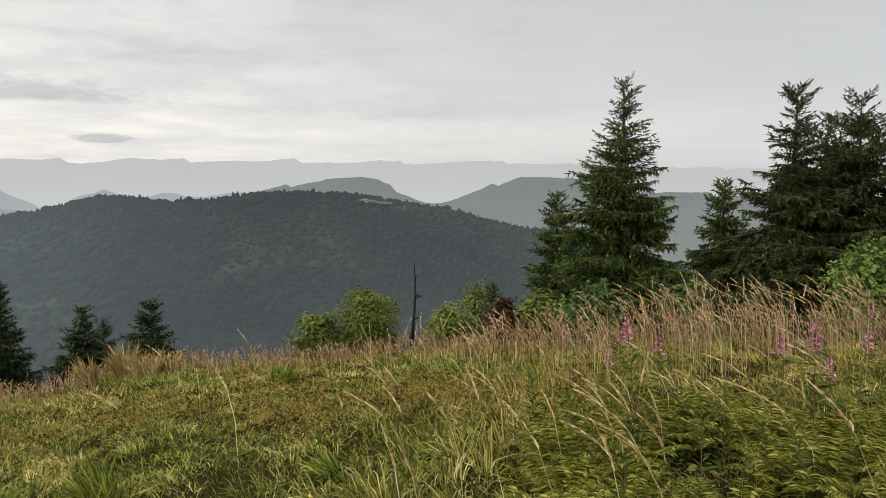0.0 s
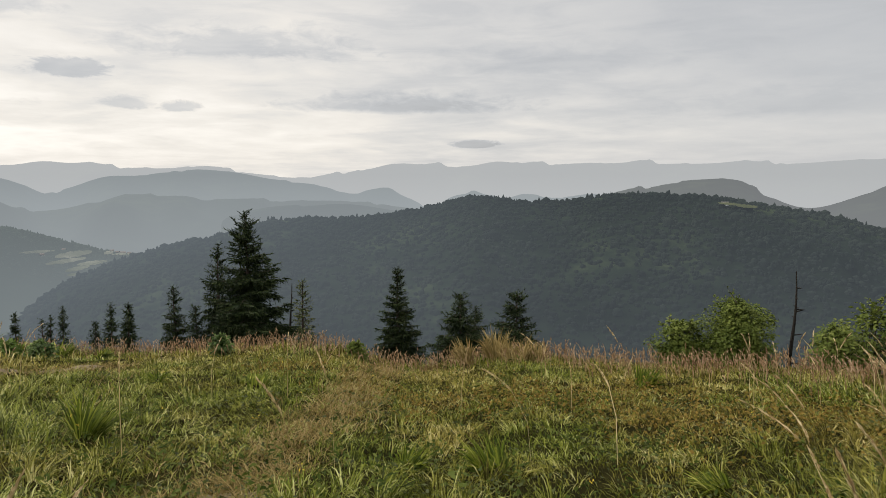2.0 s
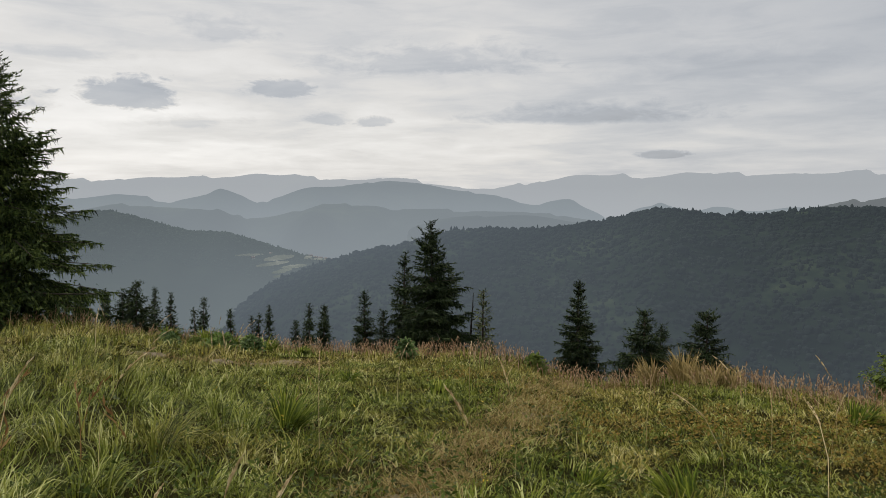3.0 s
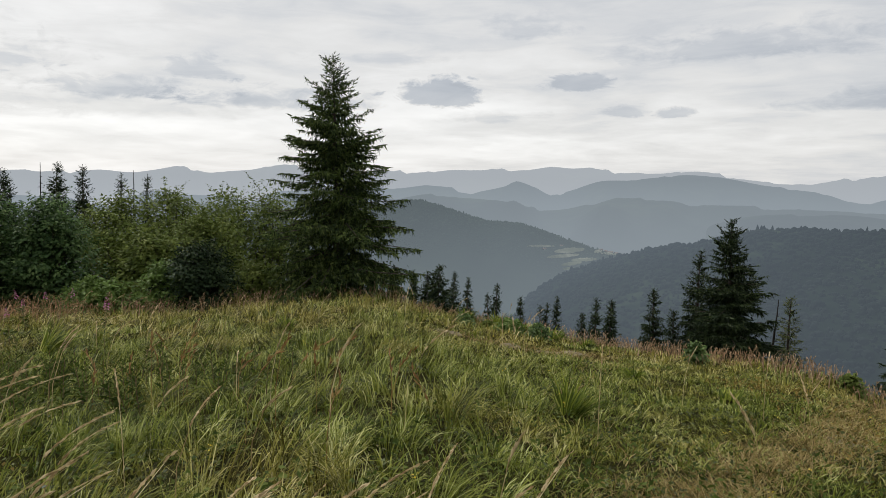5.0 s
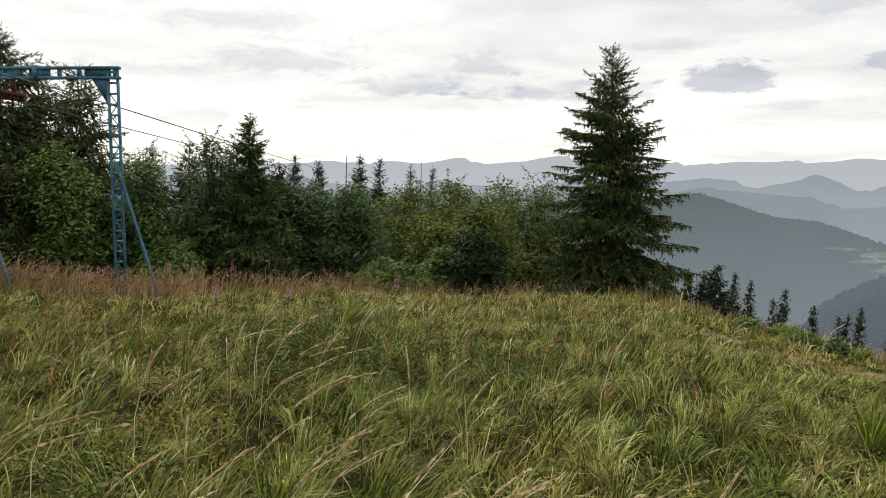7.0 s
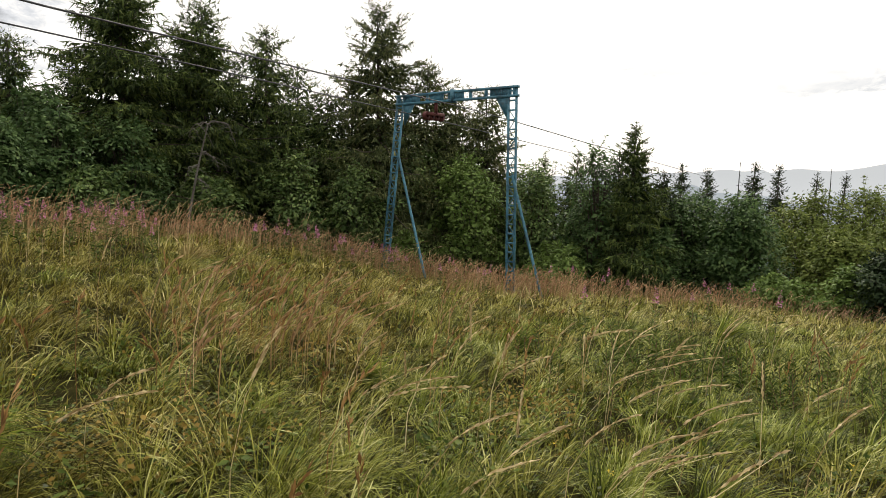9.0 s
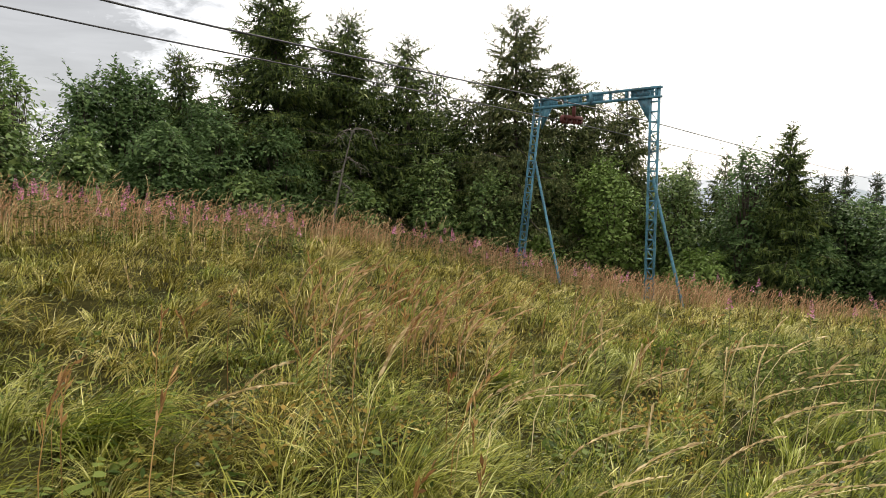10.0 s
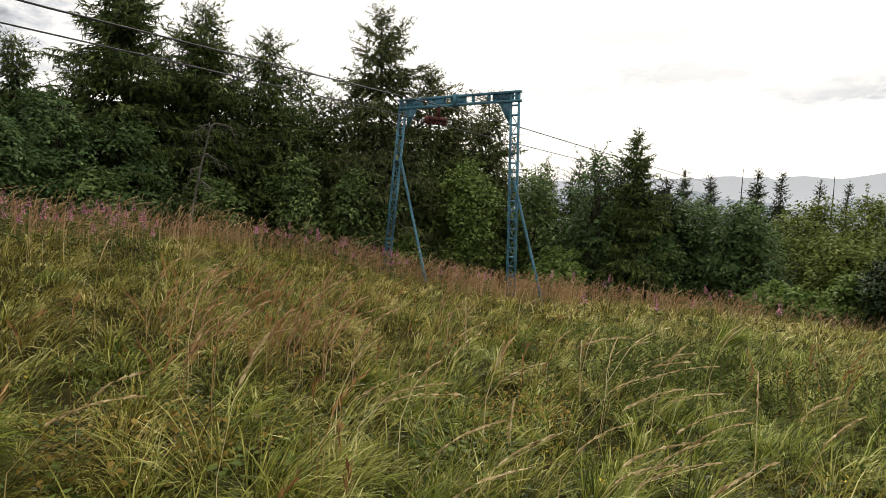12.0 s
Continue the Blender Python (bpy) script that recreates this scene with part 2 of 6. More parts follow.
# Darker copy of the rowan leaves, with shade put into the colour.
MAT_LEAF_SHADED = leafy("shaded_leaves", [(0.0, (0.044, 0.082, 0.029)), (0.5, (0.096, 0.160, 0.056)), (1.0, (0.220, 0.305, 0.116))], 2.0, 0.5, 0.36, gloss=0.1, own=0.65)
MAT_LEAF_LIGHT = leafy("raspberry_leaves", [(0.0, (0.085, 0.140, 0.030)), (0.5, (0.150, 0.225, 0.055)), (1.0, (0.26, 0.34, 0.11))], 2.0, 0.5, 0.32, gloss=0.1, own=0.6)
MAT_LEAF_OLIVE = leafy("birch_scrub_leaves", [(0.0, (0.070, 0.100, 0.020)), (0.5, (0.142, 0.180, 0.040)), (1.0, (0.275, 0.310, 0.085))], 1.6, 0.55, 0.28, gloss=0.08, own=0.5)
MAT_LEAF_RUST = leafy("withered_leaves", [(0.0, (0.035, 0.021, 0.011)), (0.5, (0.084, 0.043, 0.018)), (1.0, (0.140, 0.085, 0.036))], 1.1, 0.7, 0.2)
MAT_BARK = solid("spruce_bark", [(0.25, (0.035, 0.026, 0.020)), (0.6, (0.085, 0.066, 0.052)), (0.9, (0.16, 0.14, 0.12))], 25, 0.9, 0.6, stretch=(1, 1, 0.3))
MAT_SNAG = solid("dark_dead_stem", [(0.2, (0.012, 0.010, 0.009)), (0.6, (0.03, 0.026, 0.022)), (0.9, (0.07, 0.06, 0.05))], 25, 0.9, 0.5, stretch=(1, 1, 0.3))
MAT_DEAD = solid("weathered_dead_wood", [(0.2, (0.07, 0.06, 0.05)), (0.6, (0.16, 0.145, 0.125)), (0.9, (0.27, 0.25, 0.22))], 25, 0.9, 0.5, stretch=(1, 1, 0.3))
MAT_SOIL = solid("turf_and_thatch", [(0.2, (0.009, 0.008, 0.004)), (0.5, (0.022, 0.021, 0.008)), (0.7, (0.040, 0.036, 0.012)), (0.9, (0.070, 0.052, 0.022))], 14, 1.0, 0.8, spec=0.0)

GRASS_GREEN = [(0.0, (0.026, 0.036, 0.004)), (0.35, (0.104, 0.130, 0.012)), (0.72, (0.232, 0.258, 0.040)), (1.0, (0.480, 0.492, 0.195))]
GRASS_DRY = [(0.0, (0.046, 0.038, 0.006)), (0.4, (0.186, 0.166, 0.025)), (0.75, (0.355, 0.306, 0.078)), (1.0, (0.590, 0.510, 0.240))]
MAT_GRASS = leafy("meadow_grass", GRASS_GREEN, 1.5, 0.50, 0.1, GRASS_DRY, 0.08, own=1.0)
MAT_TUSSOCK = leafy("tussock_grass", [(0.0, (0.040, 0.062, 0.006)), (0.4, (0.115, 0.155, 0.014)), (0.8, (0.23, 0.26, 0.030)), (1.0, (0.46, 0.45, 0.12))], 1.5, 0.6, 0.22, gloss=0.08)
MAT_EARTH = solid("sandy_earth", [(0.2, (0.10, 0.075, 0.045)), (0.5, (0.19, 0.15, 0.092)), (0.8, (0.29, 0.24, 0.155))], 18, 0.95, 0.7)
MAT_TRODDEN = leafy("trodden_straw", [(0.0, (0.14, 0.105, 0.035)), (0.5, (0.29, 0.215, 0.082)), (1.0, (0.47, 0.37, 0.18))], 1.5, 0.7, 0.25, gloss=0.05)
MAT_LEAF_BROWN = leafy("rusty_leaves", [(0.0, (0.105, 0.082, 0.018)), (0.5, (0.205, 0.138, 0.032)), (1.0, (0.330, 0.230, 0.060))], 1.5, 0.6, 0.25, gloss=0.05, own=0.8)
MAT_STALK = leafy("rusty_stalks", [(0.0, (0.16, 0.08, 0.03)), (0.5, (0.30, 0.165, 0.06)), (1.0, (0.46, 0.30, 0.13))], 0.7, 0.7, 0.25)
MAT_STRAW = leafy("dry_seed_stalks", [(0.0, (0.30, 0.205, 0.095)), (0.5, (0.50, 0.385, 0.20)), (1.0, (0.72, 0.60, 0.37))], 0.7, 0.7, 0.3)
MAT_BENT = leafy("tan_bent_grass", [(0.0, (0.22, 0.130, 0.070)), (0.5, (0.40, 0.260, 0.145)), (1.0, (0.58, 0.430, 0.280))], 0.7, 0.7, 0.35)
MAT_RED = leafy("reddish_bent_grass", [(0.0, (0.233, 0.139, 0.069)), (0.5, (0.413, 0.256, 0.133)), (1.0, (0.594, 0.419, 0.256))], 0.7, 0.7, 0.35)

# Each range carries its haze as emission mixed into its own material.
HAZE_GLOW = (0.325, 0.385, 0.45)
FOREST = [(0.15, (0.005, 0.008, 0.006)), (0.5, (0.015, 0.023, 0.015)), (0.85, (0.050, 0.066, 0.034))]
MAT_HILL = distant("forest_hill", FOREST, HAZE_GLOW, 0.112, 0.05, 0.06, valley=0.24)
MAT_CROWN = distant("far_crowns", [(0.05, (0.007, 0.009, 0.009)), (0.45, (0.015, 0.021, 0.018)), (0.95, (0.034, 0.043, 0.033))], HAZE_GLOW, 0.112, 0.012, 0.06, True, 0.24)
MAT_GLADE = distant("far_pasture", [(0.2, (0.05, 0.060, 0.022)), (0.8, (0.13, 0.128, 0.050))], HAZE_GLOW, 0.16, 0.06)
MAT_FIELD = distant("valley_fields", [(0.2, (0.07, 0.085, 0.06)), (0.5, (0.16, 0.17, 0.13)), (0.8, (0.32, 0.32, 0.27))], HAZE_GLOW, 0.34, 0.035)
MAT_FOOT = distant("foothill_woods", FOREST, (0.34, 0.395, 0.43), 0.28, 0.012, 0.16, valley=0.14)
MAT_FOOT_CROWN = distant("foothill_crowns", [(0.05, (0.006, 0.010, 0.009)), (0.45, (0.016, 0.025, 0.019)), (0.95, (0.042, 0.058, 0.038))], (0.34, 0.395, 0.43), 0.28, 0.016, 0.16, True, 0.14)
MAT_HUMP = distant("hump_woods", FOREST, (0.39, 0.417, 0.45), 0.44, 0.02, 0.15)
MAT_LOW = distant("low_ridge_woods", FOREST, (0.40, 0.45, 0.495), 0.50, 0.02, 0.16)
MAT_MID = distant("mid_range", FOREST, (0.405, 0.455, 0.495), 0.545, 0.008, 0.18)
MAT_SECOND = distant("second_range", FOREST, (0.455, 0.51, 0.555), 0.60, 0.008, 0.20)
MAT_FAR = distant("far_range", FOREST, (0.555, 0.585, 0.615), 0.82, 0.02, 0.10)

# ---- the ground ----
EDGE_AZ = [-60, -31, -25, -19, -14, -8, 0, 11, 18, 23, 28, 32, 37, 43, 50, 55, 61, 68, 72, 80, 88, 97, 106, 114, 123, 130, 139, 148, 156, 163, 200, 300]
EDGE_EL = [-8.5, -9.0, -9.7, -10.4, -11.5, -12, -12.7, -13.4, -13.5, -13.1, -13.8, -14.8, -12.8, -12.2, -12.3, -12, -11.1, -10, -8.9, -9, -9.5,
           -8.9, -8.6, -8.3, -6.9, -4.9, -3.3, -2.5, -1.3, -0.9, 0, -8.5]
R_AZ = [-60, -31, 0, 20, 32, 45, 60, 75, 90, 114, 123, 140, 160, 200, 300]
R_EDGE = [13, 13, 13, 15, 16.5, 18, 21, 25, 24, 22, 24.5, 21, 17, 16, 13]
H_AZ = [-60, -31, -15, 0, 40, 70, 100, 125, 160, 300]
H_EDGE = [0.8, 0.8, 0.7, 0.5, 0.5, 0.45, 0.55, 0.65, 0.75, 0.9]
S_AZ = [-60, -20, 0, 65, 80, 95, 165, 220, 300]
S_EDGE = [0.30, 0.30, 0.42, 0.42, 0.30, 0.16, 0.10, 0.2, 0.3]


def smooth_table(xs, ys):
    fine_az = np.arange(-60, 301, 1.0)
    v = np.interp(fine_az, xs, ys)
    ker = np.exp(-0.5 * (np.arange(-6, 7) / 2.0) ** 2)
    ker /= ker.sum()
    return fine_az, np.convolve(np.pad(v, 6, mode="edge"), ker, "valid")


TAB_E, TAB_R, TAB_H, TAB_S = (smooth_table(a, b) for a, b in ((EDGE_AZ, EDGE_EL), (R_AZ, R_EDGE), (H_AZ, H_EDGE), (S_AZ, S_EDGE)))


def wave(x, y, s, seed=0.0):
    """Cheap smooth unevenness."""
    return (np.sin(x * 1.3 * s + 1.7 + seed) * np.cos(y * 1.1 * s - 0.6 + seed) + 0.6 * np.sin(x * 2.7 * s - y * 1.9 * s + 2.1 + seed)
            + 0.4 * np.cos(x * 4.1 * s + y * 3.7 * s + seed)) / 2.0


def azimuth(x, y):
    return (np.degrees(np.arctan2(-x, y)) + 60) % 360 - 60


def edge_radius(az):
    return np.interp(az, *TAB_R)


def ground_z(x, y):
    x, y = np.asarray(x, float), np.asarray(y, float)
    az, r = azimuth(x, y), np.hypot(x, y)
    re = np.interp(az, *TAB_R)
    ze = EYE_H + re * np.tan(np.radians(np.interp(az, *TAB_E))) - np.interp(az, *TAB_H)
    q = np.minimum(r / re, 1.0)
    over = np.maximum(r - re, 0.0)
    z = ze * q ** 1.12 - over * np.interp(az, *TAB_S) * np.minimum(over / 3.0, 1.0) ** 0.5
    z = z + (0.05 * wave(x, y, 0.9) + 0.05 * wave(x, y, 2.4, 2.0)) * np.clip((r - 1.0) / 2.0, 0, 1) * (r < 200)
    return np.maximum(z, -235.0 + 10 * wave(x, y, 0.004))


def gz(x, y):
    return float(ground_z(x, y))


def at(az, r):
    a = radians(az)
    return -math.sin(a) * r, math.cos(a) * r


def mesh_arrays(name, verts, faces_by_size, mats):
    """A mesh from vertex rows and lists of equal-sided faces."""
    me = bpy.data.meshes.new(name)
    verts = np.asarray(verts, np.float32)
    me.vertices.add(len(verts))
    me.vertices.foreach_set("co", verts.ravel())
    loops, starts, k = [], [], 0
    for f in faces_by_size:
        f = np.asarray(f, np.int32)
        if not len(f):
            continue
        loops.append(f.ravel())
        starts.append(np.arange(len(f), dtype=np.int32) * f.shape[1] + k)
        k += f.size
    loops, starts = np.concatenate(loops), np.concatenate(starts)
    me.loops.add(len(loops))
    me.loops.foreach_set("vertex_index", loops)
    me.polygons.add(len(starts))
    me.polygons.foreach_set("loop_start", starts)
    me.update(calc_edges=True)
    me.validate()
    for m in mats:
        me.materials.append(m)
    return me


def smooth_shade(me):
    me.polygons.foreach_set("use_smooth", np.ones(len(me.polygons), bool))


def part(name, me, parent, label=""):
    ob = new(name, me)
    ob.parent = parent
    return tagged(ob, label) if label else ob


def grid_faces(nr, nc, wrap=False):
    i, j = np.meshgrid(np.arange(nr - 1), np.arange(nc if wrap else nc - 1), indexing="ij")
    a = i * nc + j
    b = i * nc + (j + 1) % nc
    return np.stack([a, b, b + nc, a + nc], -1).reshape(-1, 4)


def build_ground():
    rings = np.concatenate([np.linspace(0.15, 30, 120), np.geomspace(31, 4700, 50)])
    azs = np.radians(np.arange(0, 360, 1.5))
    rr, aa = np.meshgrid(rings, azs, indexing="ij")
    x, y = -np.sin(aa) * rr, np.cos(aa) * rr
    v = np.stack([x, y, ground_z(x, y)], -1).reshape(-1, 3)
    f = grid_faces(len(rings), len(azs), True)
    cap = np.arange(len(azs))[None, :]
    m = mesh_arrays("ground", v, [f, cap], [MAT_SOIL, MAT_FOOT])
    # far rings take the foothill material, with haze put in as glow
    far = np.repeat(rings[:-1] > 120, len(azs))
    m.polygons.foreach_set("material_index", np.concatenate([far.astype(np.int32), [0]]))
    smooth_shade(m)
    return tagged(new("ground", m), "uneven hilltop turf falling away to a wooded valley", "ground", kind="structure")


build_ground()


# ---- the ranges ----
def crest(az, base, bumps, rough, seed):
    """Elevation in degrees of a ridge: a level, broad bumps and fine unevenness."""
    e = np.full_like(az, base)
    for c, w, h in bumps:
        e = e + h * np.exp(-((az - c) / w) ** 2)
    for k in range(1, 12):
        e = e + rough / k ** 0.75 * np.sin(az * 0.55 * k * 1.37 + seed * k * 1.9) * (0.6 + 0.4 * np.sin(az * 0.21 * k + seed))
    return e


def folds(az, u):
    """Spurs and gullies that run down a slope; u: 0 at its foot, 1 at the crest."""
    spur = 1 - 2 * np.abs(np.sin(az * 0.34 + 1.2 * u + 0.4 * np.sin(az * 0.23)))
    return 0.5 * np.sin(az * 0.5 + 2 * u) + 0.35 * np.sin(az * 1.1 - 5 * u + 1) + 0.15 * np.sin(az * 2.1 + 9 * u) + 0.55 * spur


def build_range(name, label, mat, az0, az1, step, r_crest, r_foot, z_foot, elev_fn, bumpy=0.0, rows=14, taper=0.0):
    az = np.arange(az0, az1 + step, step)
    el = elev_fn(az) - taper * (np.clip(1 - (az - az0) / 8, 0, 1) ** 2 + np.clip(1 - (az1 - az) / 8, 0, 1) ** 2)
    top = EYE_H + r_crest * np.tan(np.radians(el))
    vs = []
    for k in range(rows + 3):
        u = k / (rows - 1)
        if u <= 1:
            r = r_foot + (r_crest - r_foot) * u
            z = z_foot + (top - z_foot) * (math.sin(u * math.pi / 2) ** 1.15)
        else:
            r = r_crest * (1 + 0.04 * (k - rows + 1))
            z = top - 0.045 * r_crest * (k - rows + 1)
        a = np.radians(az)
        x, y = -np.sin(a) * r, np.cos(a) * r
        if 0 < u < 0.97:
            fold = r_crest * bumpy * math.sin(math.pi * min(u, 1))
            z = z + fold * folds(az, u)
        vs.append(np.stack([x, y, z + 0 * az], -1))
    v = np.concatenate(vs)
    m = mesh_arrays(name, v, [grid_faces(rows + 3, len(az))], [mat])
    smooth_shade(m)
    return tagged(new(name, m), label, "mountain", kind="structure")


def evenly(first, step, width, heights):
    """Bumps at even steps along a ridge."""
    return [(first + step * k, width, h) for k, h in enumerate(heights)]


def near_crest(az):
    bumps = evenly(-14, 4, 3.7, (-0.16, 0.69, 0.64, 1.49, 1.8, 2.31, 2.47, 2.48, 2.15, 1.88, 2.59, 1.63, 1.33, 1.22, 1.37, 0.48, 0.22, -0.55, -1.31, -3.97, -2.95, -5.76))
    return crest(az, -5.5, [(-26, 7, -4.0)] + bumps, 0.03, 1.0) - 0.14


def foot_crest(az):
    return crest(az, -4.0, evenly(45, 3, 2.6, (-3.34, -1.87, -1.52, -1.17, -0.48, 0.28, 0.19, 0.94, 1.61, 0.87, 0.55, -0.05, 0.73)), 0.05, 6.0)


def build_ranges():
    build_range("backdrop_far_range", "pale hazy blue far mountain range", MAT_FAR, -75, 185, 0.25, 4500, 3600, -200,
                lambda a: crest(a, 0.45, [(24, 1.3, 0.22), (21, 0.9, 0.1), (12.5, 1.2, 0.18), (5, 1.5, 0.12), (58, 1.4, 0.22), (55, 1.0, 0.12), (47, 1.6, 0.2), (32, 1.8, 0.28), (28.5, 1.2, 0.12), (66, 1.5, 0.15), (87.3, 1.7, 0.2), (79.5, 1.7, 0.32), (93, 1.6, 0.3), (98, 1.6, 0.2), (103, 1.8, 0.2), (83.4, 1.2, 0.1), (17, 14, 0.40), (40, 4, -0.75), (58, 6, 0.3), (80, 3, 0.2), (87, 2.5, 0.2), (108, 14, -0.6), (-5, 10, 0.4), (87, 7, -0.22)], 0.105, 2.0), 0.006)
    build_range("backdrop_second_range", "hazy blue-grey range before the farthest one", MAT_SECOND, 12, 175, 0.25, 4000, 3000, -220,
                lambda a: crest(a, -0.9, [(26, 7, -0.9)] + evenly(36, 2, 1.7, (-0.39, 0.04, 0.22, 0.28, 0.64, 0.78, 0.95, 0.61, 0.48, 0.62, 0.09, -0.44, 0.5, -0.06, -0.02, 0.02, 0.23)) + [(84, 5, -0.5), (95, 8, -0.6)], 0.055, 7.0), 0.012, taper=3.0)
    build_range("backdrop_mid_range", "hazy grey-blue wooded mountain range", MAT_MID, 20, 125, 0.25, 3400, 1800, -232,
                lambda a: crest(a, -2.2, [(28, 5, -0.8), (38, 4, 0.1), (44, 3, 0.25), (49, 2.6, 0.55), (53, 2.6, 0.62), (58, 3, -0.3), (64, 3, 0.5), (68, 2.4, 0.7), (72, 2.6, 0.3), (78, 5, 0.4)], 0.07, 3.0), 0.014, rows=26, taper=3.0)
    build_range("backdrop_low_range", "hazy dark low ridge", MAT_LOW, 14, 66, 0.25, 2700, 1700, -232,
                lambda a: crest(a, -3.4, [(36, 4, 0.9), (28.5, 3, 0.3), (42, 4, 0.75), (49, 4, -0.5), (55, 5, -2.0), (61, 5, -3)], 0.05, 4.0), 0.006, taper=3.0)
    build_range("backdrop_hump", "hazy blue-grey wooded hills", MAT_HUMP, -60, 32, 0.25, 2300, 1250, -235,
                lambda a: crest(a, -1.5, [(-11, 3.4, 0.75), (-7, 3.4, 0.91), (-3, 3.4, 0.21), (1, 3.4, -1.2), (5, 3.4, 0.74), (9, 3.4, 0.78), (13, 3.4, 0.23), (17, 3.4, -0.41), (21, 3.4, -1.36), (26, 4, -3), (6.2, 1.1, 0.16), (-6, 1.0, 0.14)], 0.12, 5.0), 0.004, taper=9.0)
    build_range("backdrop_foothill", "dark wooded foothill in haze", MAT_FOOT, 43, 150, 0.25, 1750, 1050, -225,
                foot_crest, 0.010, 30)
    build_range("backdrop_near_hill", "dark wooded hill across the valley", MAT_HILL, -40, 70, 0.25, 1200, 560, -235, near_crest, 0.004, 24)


build_ranges()



def surface_patch(name, label, mat, crest_fn, r_crest, r_foot, z_foot, bumpy, spots, lift):
    """Pasture that lies on a range's slope: strips given by azimuth and elevation of their corners."""
    ob = new(name)
    u = np.linspace(0.02, 1.0, 400)
    for az0, az1, el0, el1, skew in spots:
        cols = []
        for k in range(13):
            az = az0 + (az1 - az0) * k / 12
            top = EYE_H + r_crest * math.tan(radians(float(crest_fn(np.array([float(az)]))[0])))
            r = r_foot + (r_crest - r_foot) * u
            z = z_foot + (top - z_foot) * np.sin(u * math.pi / 2) ** 1.15
            z = z + r_crest * bumpy * np.sin(math.pi * u) * folds(az, u)
            el = np.degrees(np.arctan2(z - EYE_H, r))
            bow = (0.34 * math.sin(math.pi * k / 12) - 0.30 + 0.08 * math.sin(k * 2.1 + az0)) * (el1 - el0)
            for e in (el0 - bow + skew * k / 12, el1 + bow + skew * k / 12):
                i = np.interp(e, np.maximum.accumulate(el) + 1e-6 * np.arange(400), np.arange(400))
                x, y = at(az, np.interp(i, np.arange(400), r) - lift)
                cols.append((x, y, np.interp(i, np.arange(400), z) + lift * 0.6))
        v = np.array(cols)
        f = np.array([[2 * k, 2 * k + 2, 2 * k + 3, 2 * k + 1] for k in range(12)])
        part("field", mesh_arrays("field", v, [f], [mat]), ob)
    return tagged(ob, label, "pasture", kind="structure")


surface_patch("ground_hill_pasture", "yellow-green pasture on the forest hill", MAT_GLADE, near_crest, 1200, 560, -235, 0.004,
              [(4.1, 5.6, -2.85, -2.62, 0.1), (5.2, 6.9, -2.68, -2.5, 0.12)], 9.0)
surface_patch("ground_valley_fields", "pale valley fields beside a village", MAT_FIELD, foot_crest, 1750, 1050, -225, 0.010,
              [(57.6, 59.8, -5.62, -5.44, -0.05), (55.2, 57.6, -5.92, -5.52, -0.25), (55.6, 58.2, -6.30, -6.02, -0.30), (54.2, 56.2, -6.62, -6.34, -0.15), (55.4, 57.0, -6.92, -6.62, -0.28),
               (52.0, 53.9, -6.12, -5.92, 0.05), (53.6, 54.4, -5.80, -5.50, -0.25), (56.0, 56.9, -7.36, -7.16, -0.1), (57.2, 58.6, -10.2, -10.05, 0.2)], 6.0)


def slope_point(crest_fn, r_crest, r_foot, z_foot, bumpy, az, elev_deg):
    """The place on a range's slope that shows at that azimuth and elevation."""
    u = np.linspace(0.02, 1.0, 600)
    top = EYE_H + r_crest * math.tan(radians(float(crest_fn(np.array([float(az)]))[0])))
    r = r_foot + (r_crest - r_foot) * u
    z = z_foot + (top - z_foot) * np.sin(u * math.pi / 2) ** 1.15
    z = z + r_crest * bumpy * np.sin(math.pi * u) * folds(az, u)
    i = int(np.argmin(np.abs(np.degrees(np.arctan2(z - EYE_H, r)) - elev_deg)))
    return (*at(az, r[i]), z[i])


MAT_FAR_WALL = distant("far_house_wall", [(0.2, (0.42, 0.42, 0.40)), (0.8, (0.55, 0.55, 0.52))], HAZE_GLOW, 0.25, 0.2)
MAT_FAR_ROOF = distant("far_house_roof", [(0.2, (0.16, 0.14, 0.13)), (0.8, (0.28, 0.25, 0.23))], HAZE_GLOW, 0.25, 0.2)


def far_house(place, length, width, height, turn, label):
    ob = new("house")
    l, w, h = length / 2, width / 2, height
    v = np.array([(-l, -w, -4), (l, -w, -4), (l, w, -4), (-l, w, -4), (-l, -w, h), (l, -w, h), (l, w, h), (-l, w, h), (-l, 0, h + w * 0.8), (l, 0, h + w * 0.8)])
    part("wall", mesh_arrays("wall", v, [np.array([[0, 1, 5, 4], [1, 2, 6, 5], [2, 3, 7, 6], [3, 0, 4, 7]]), np.array([[4, 8, 7], [5, 6, 9]])], [MAT_FAR_WALL]), ob)
    e = 0.6
    r = np.array([(-l - e, -w - e, h - 0.3), (l + e, -w - e, h - 0.3), (l + e, 0, h + w * 0.8 + 0.3), (-l - e, 0, h + w * 0.8 + 0.3), (l + e, w + e, h - 0.3), (-l - e, w + e, h - 0.3)])
    r = np.concatenate([r, r + np.array([0, 0, 0.35])])
    part("roof", mesh_arrays("roof", r, [np.array([[0, 1, 2, 3], [3, 2, 4, 5], [6, 9, 8, 7], [9, 11, 10, 8], [0, 6, 7, 1], [4, 10, 11, 5]])], [MAT_FAR_ROOF]), ob)
    ob.matrix_basis = Matrix.Translation(place) @ pose(0, 0, 0, 0, 0, turn)
    return tagged(ob, label, "house", "far houses")


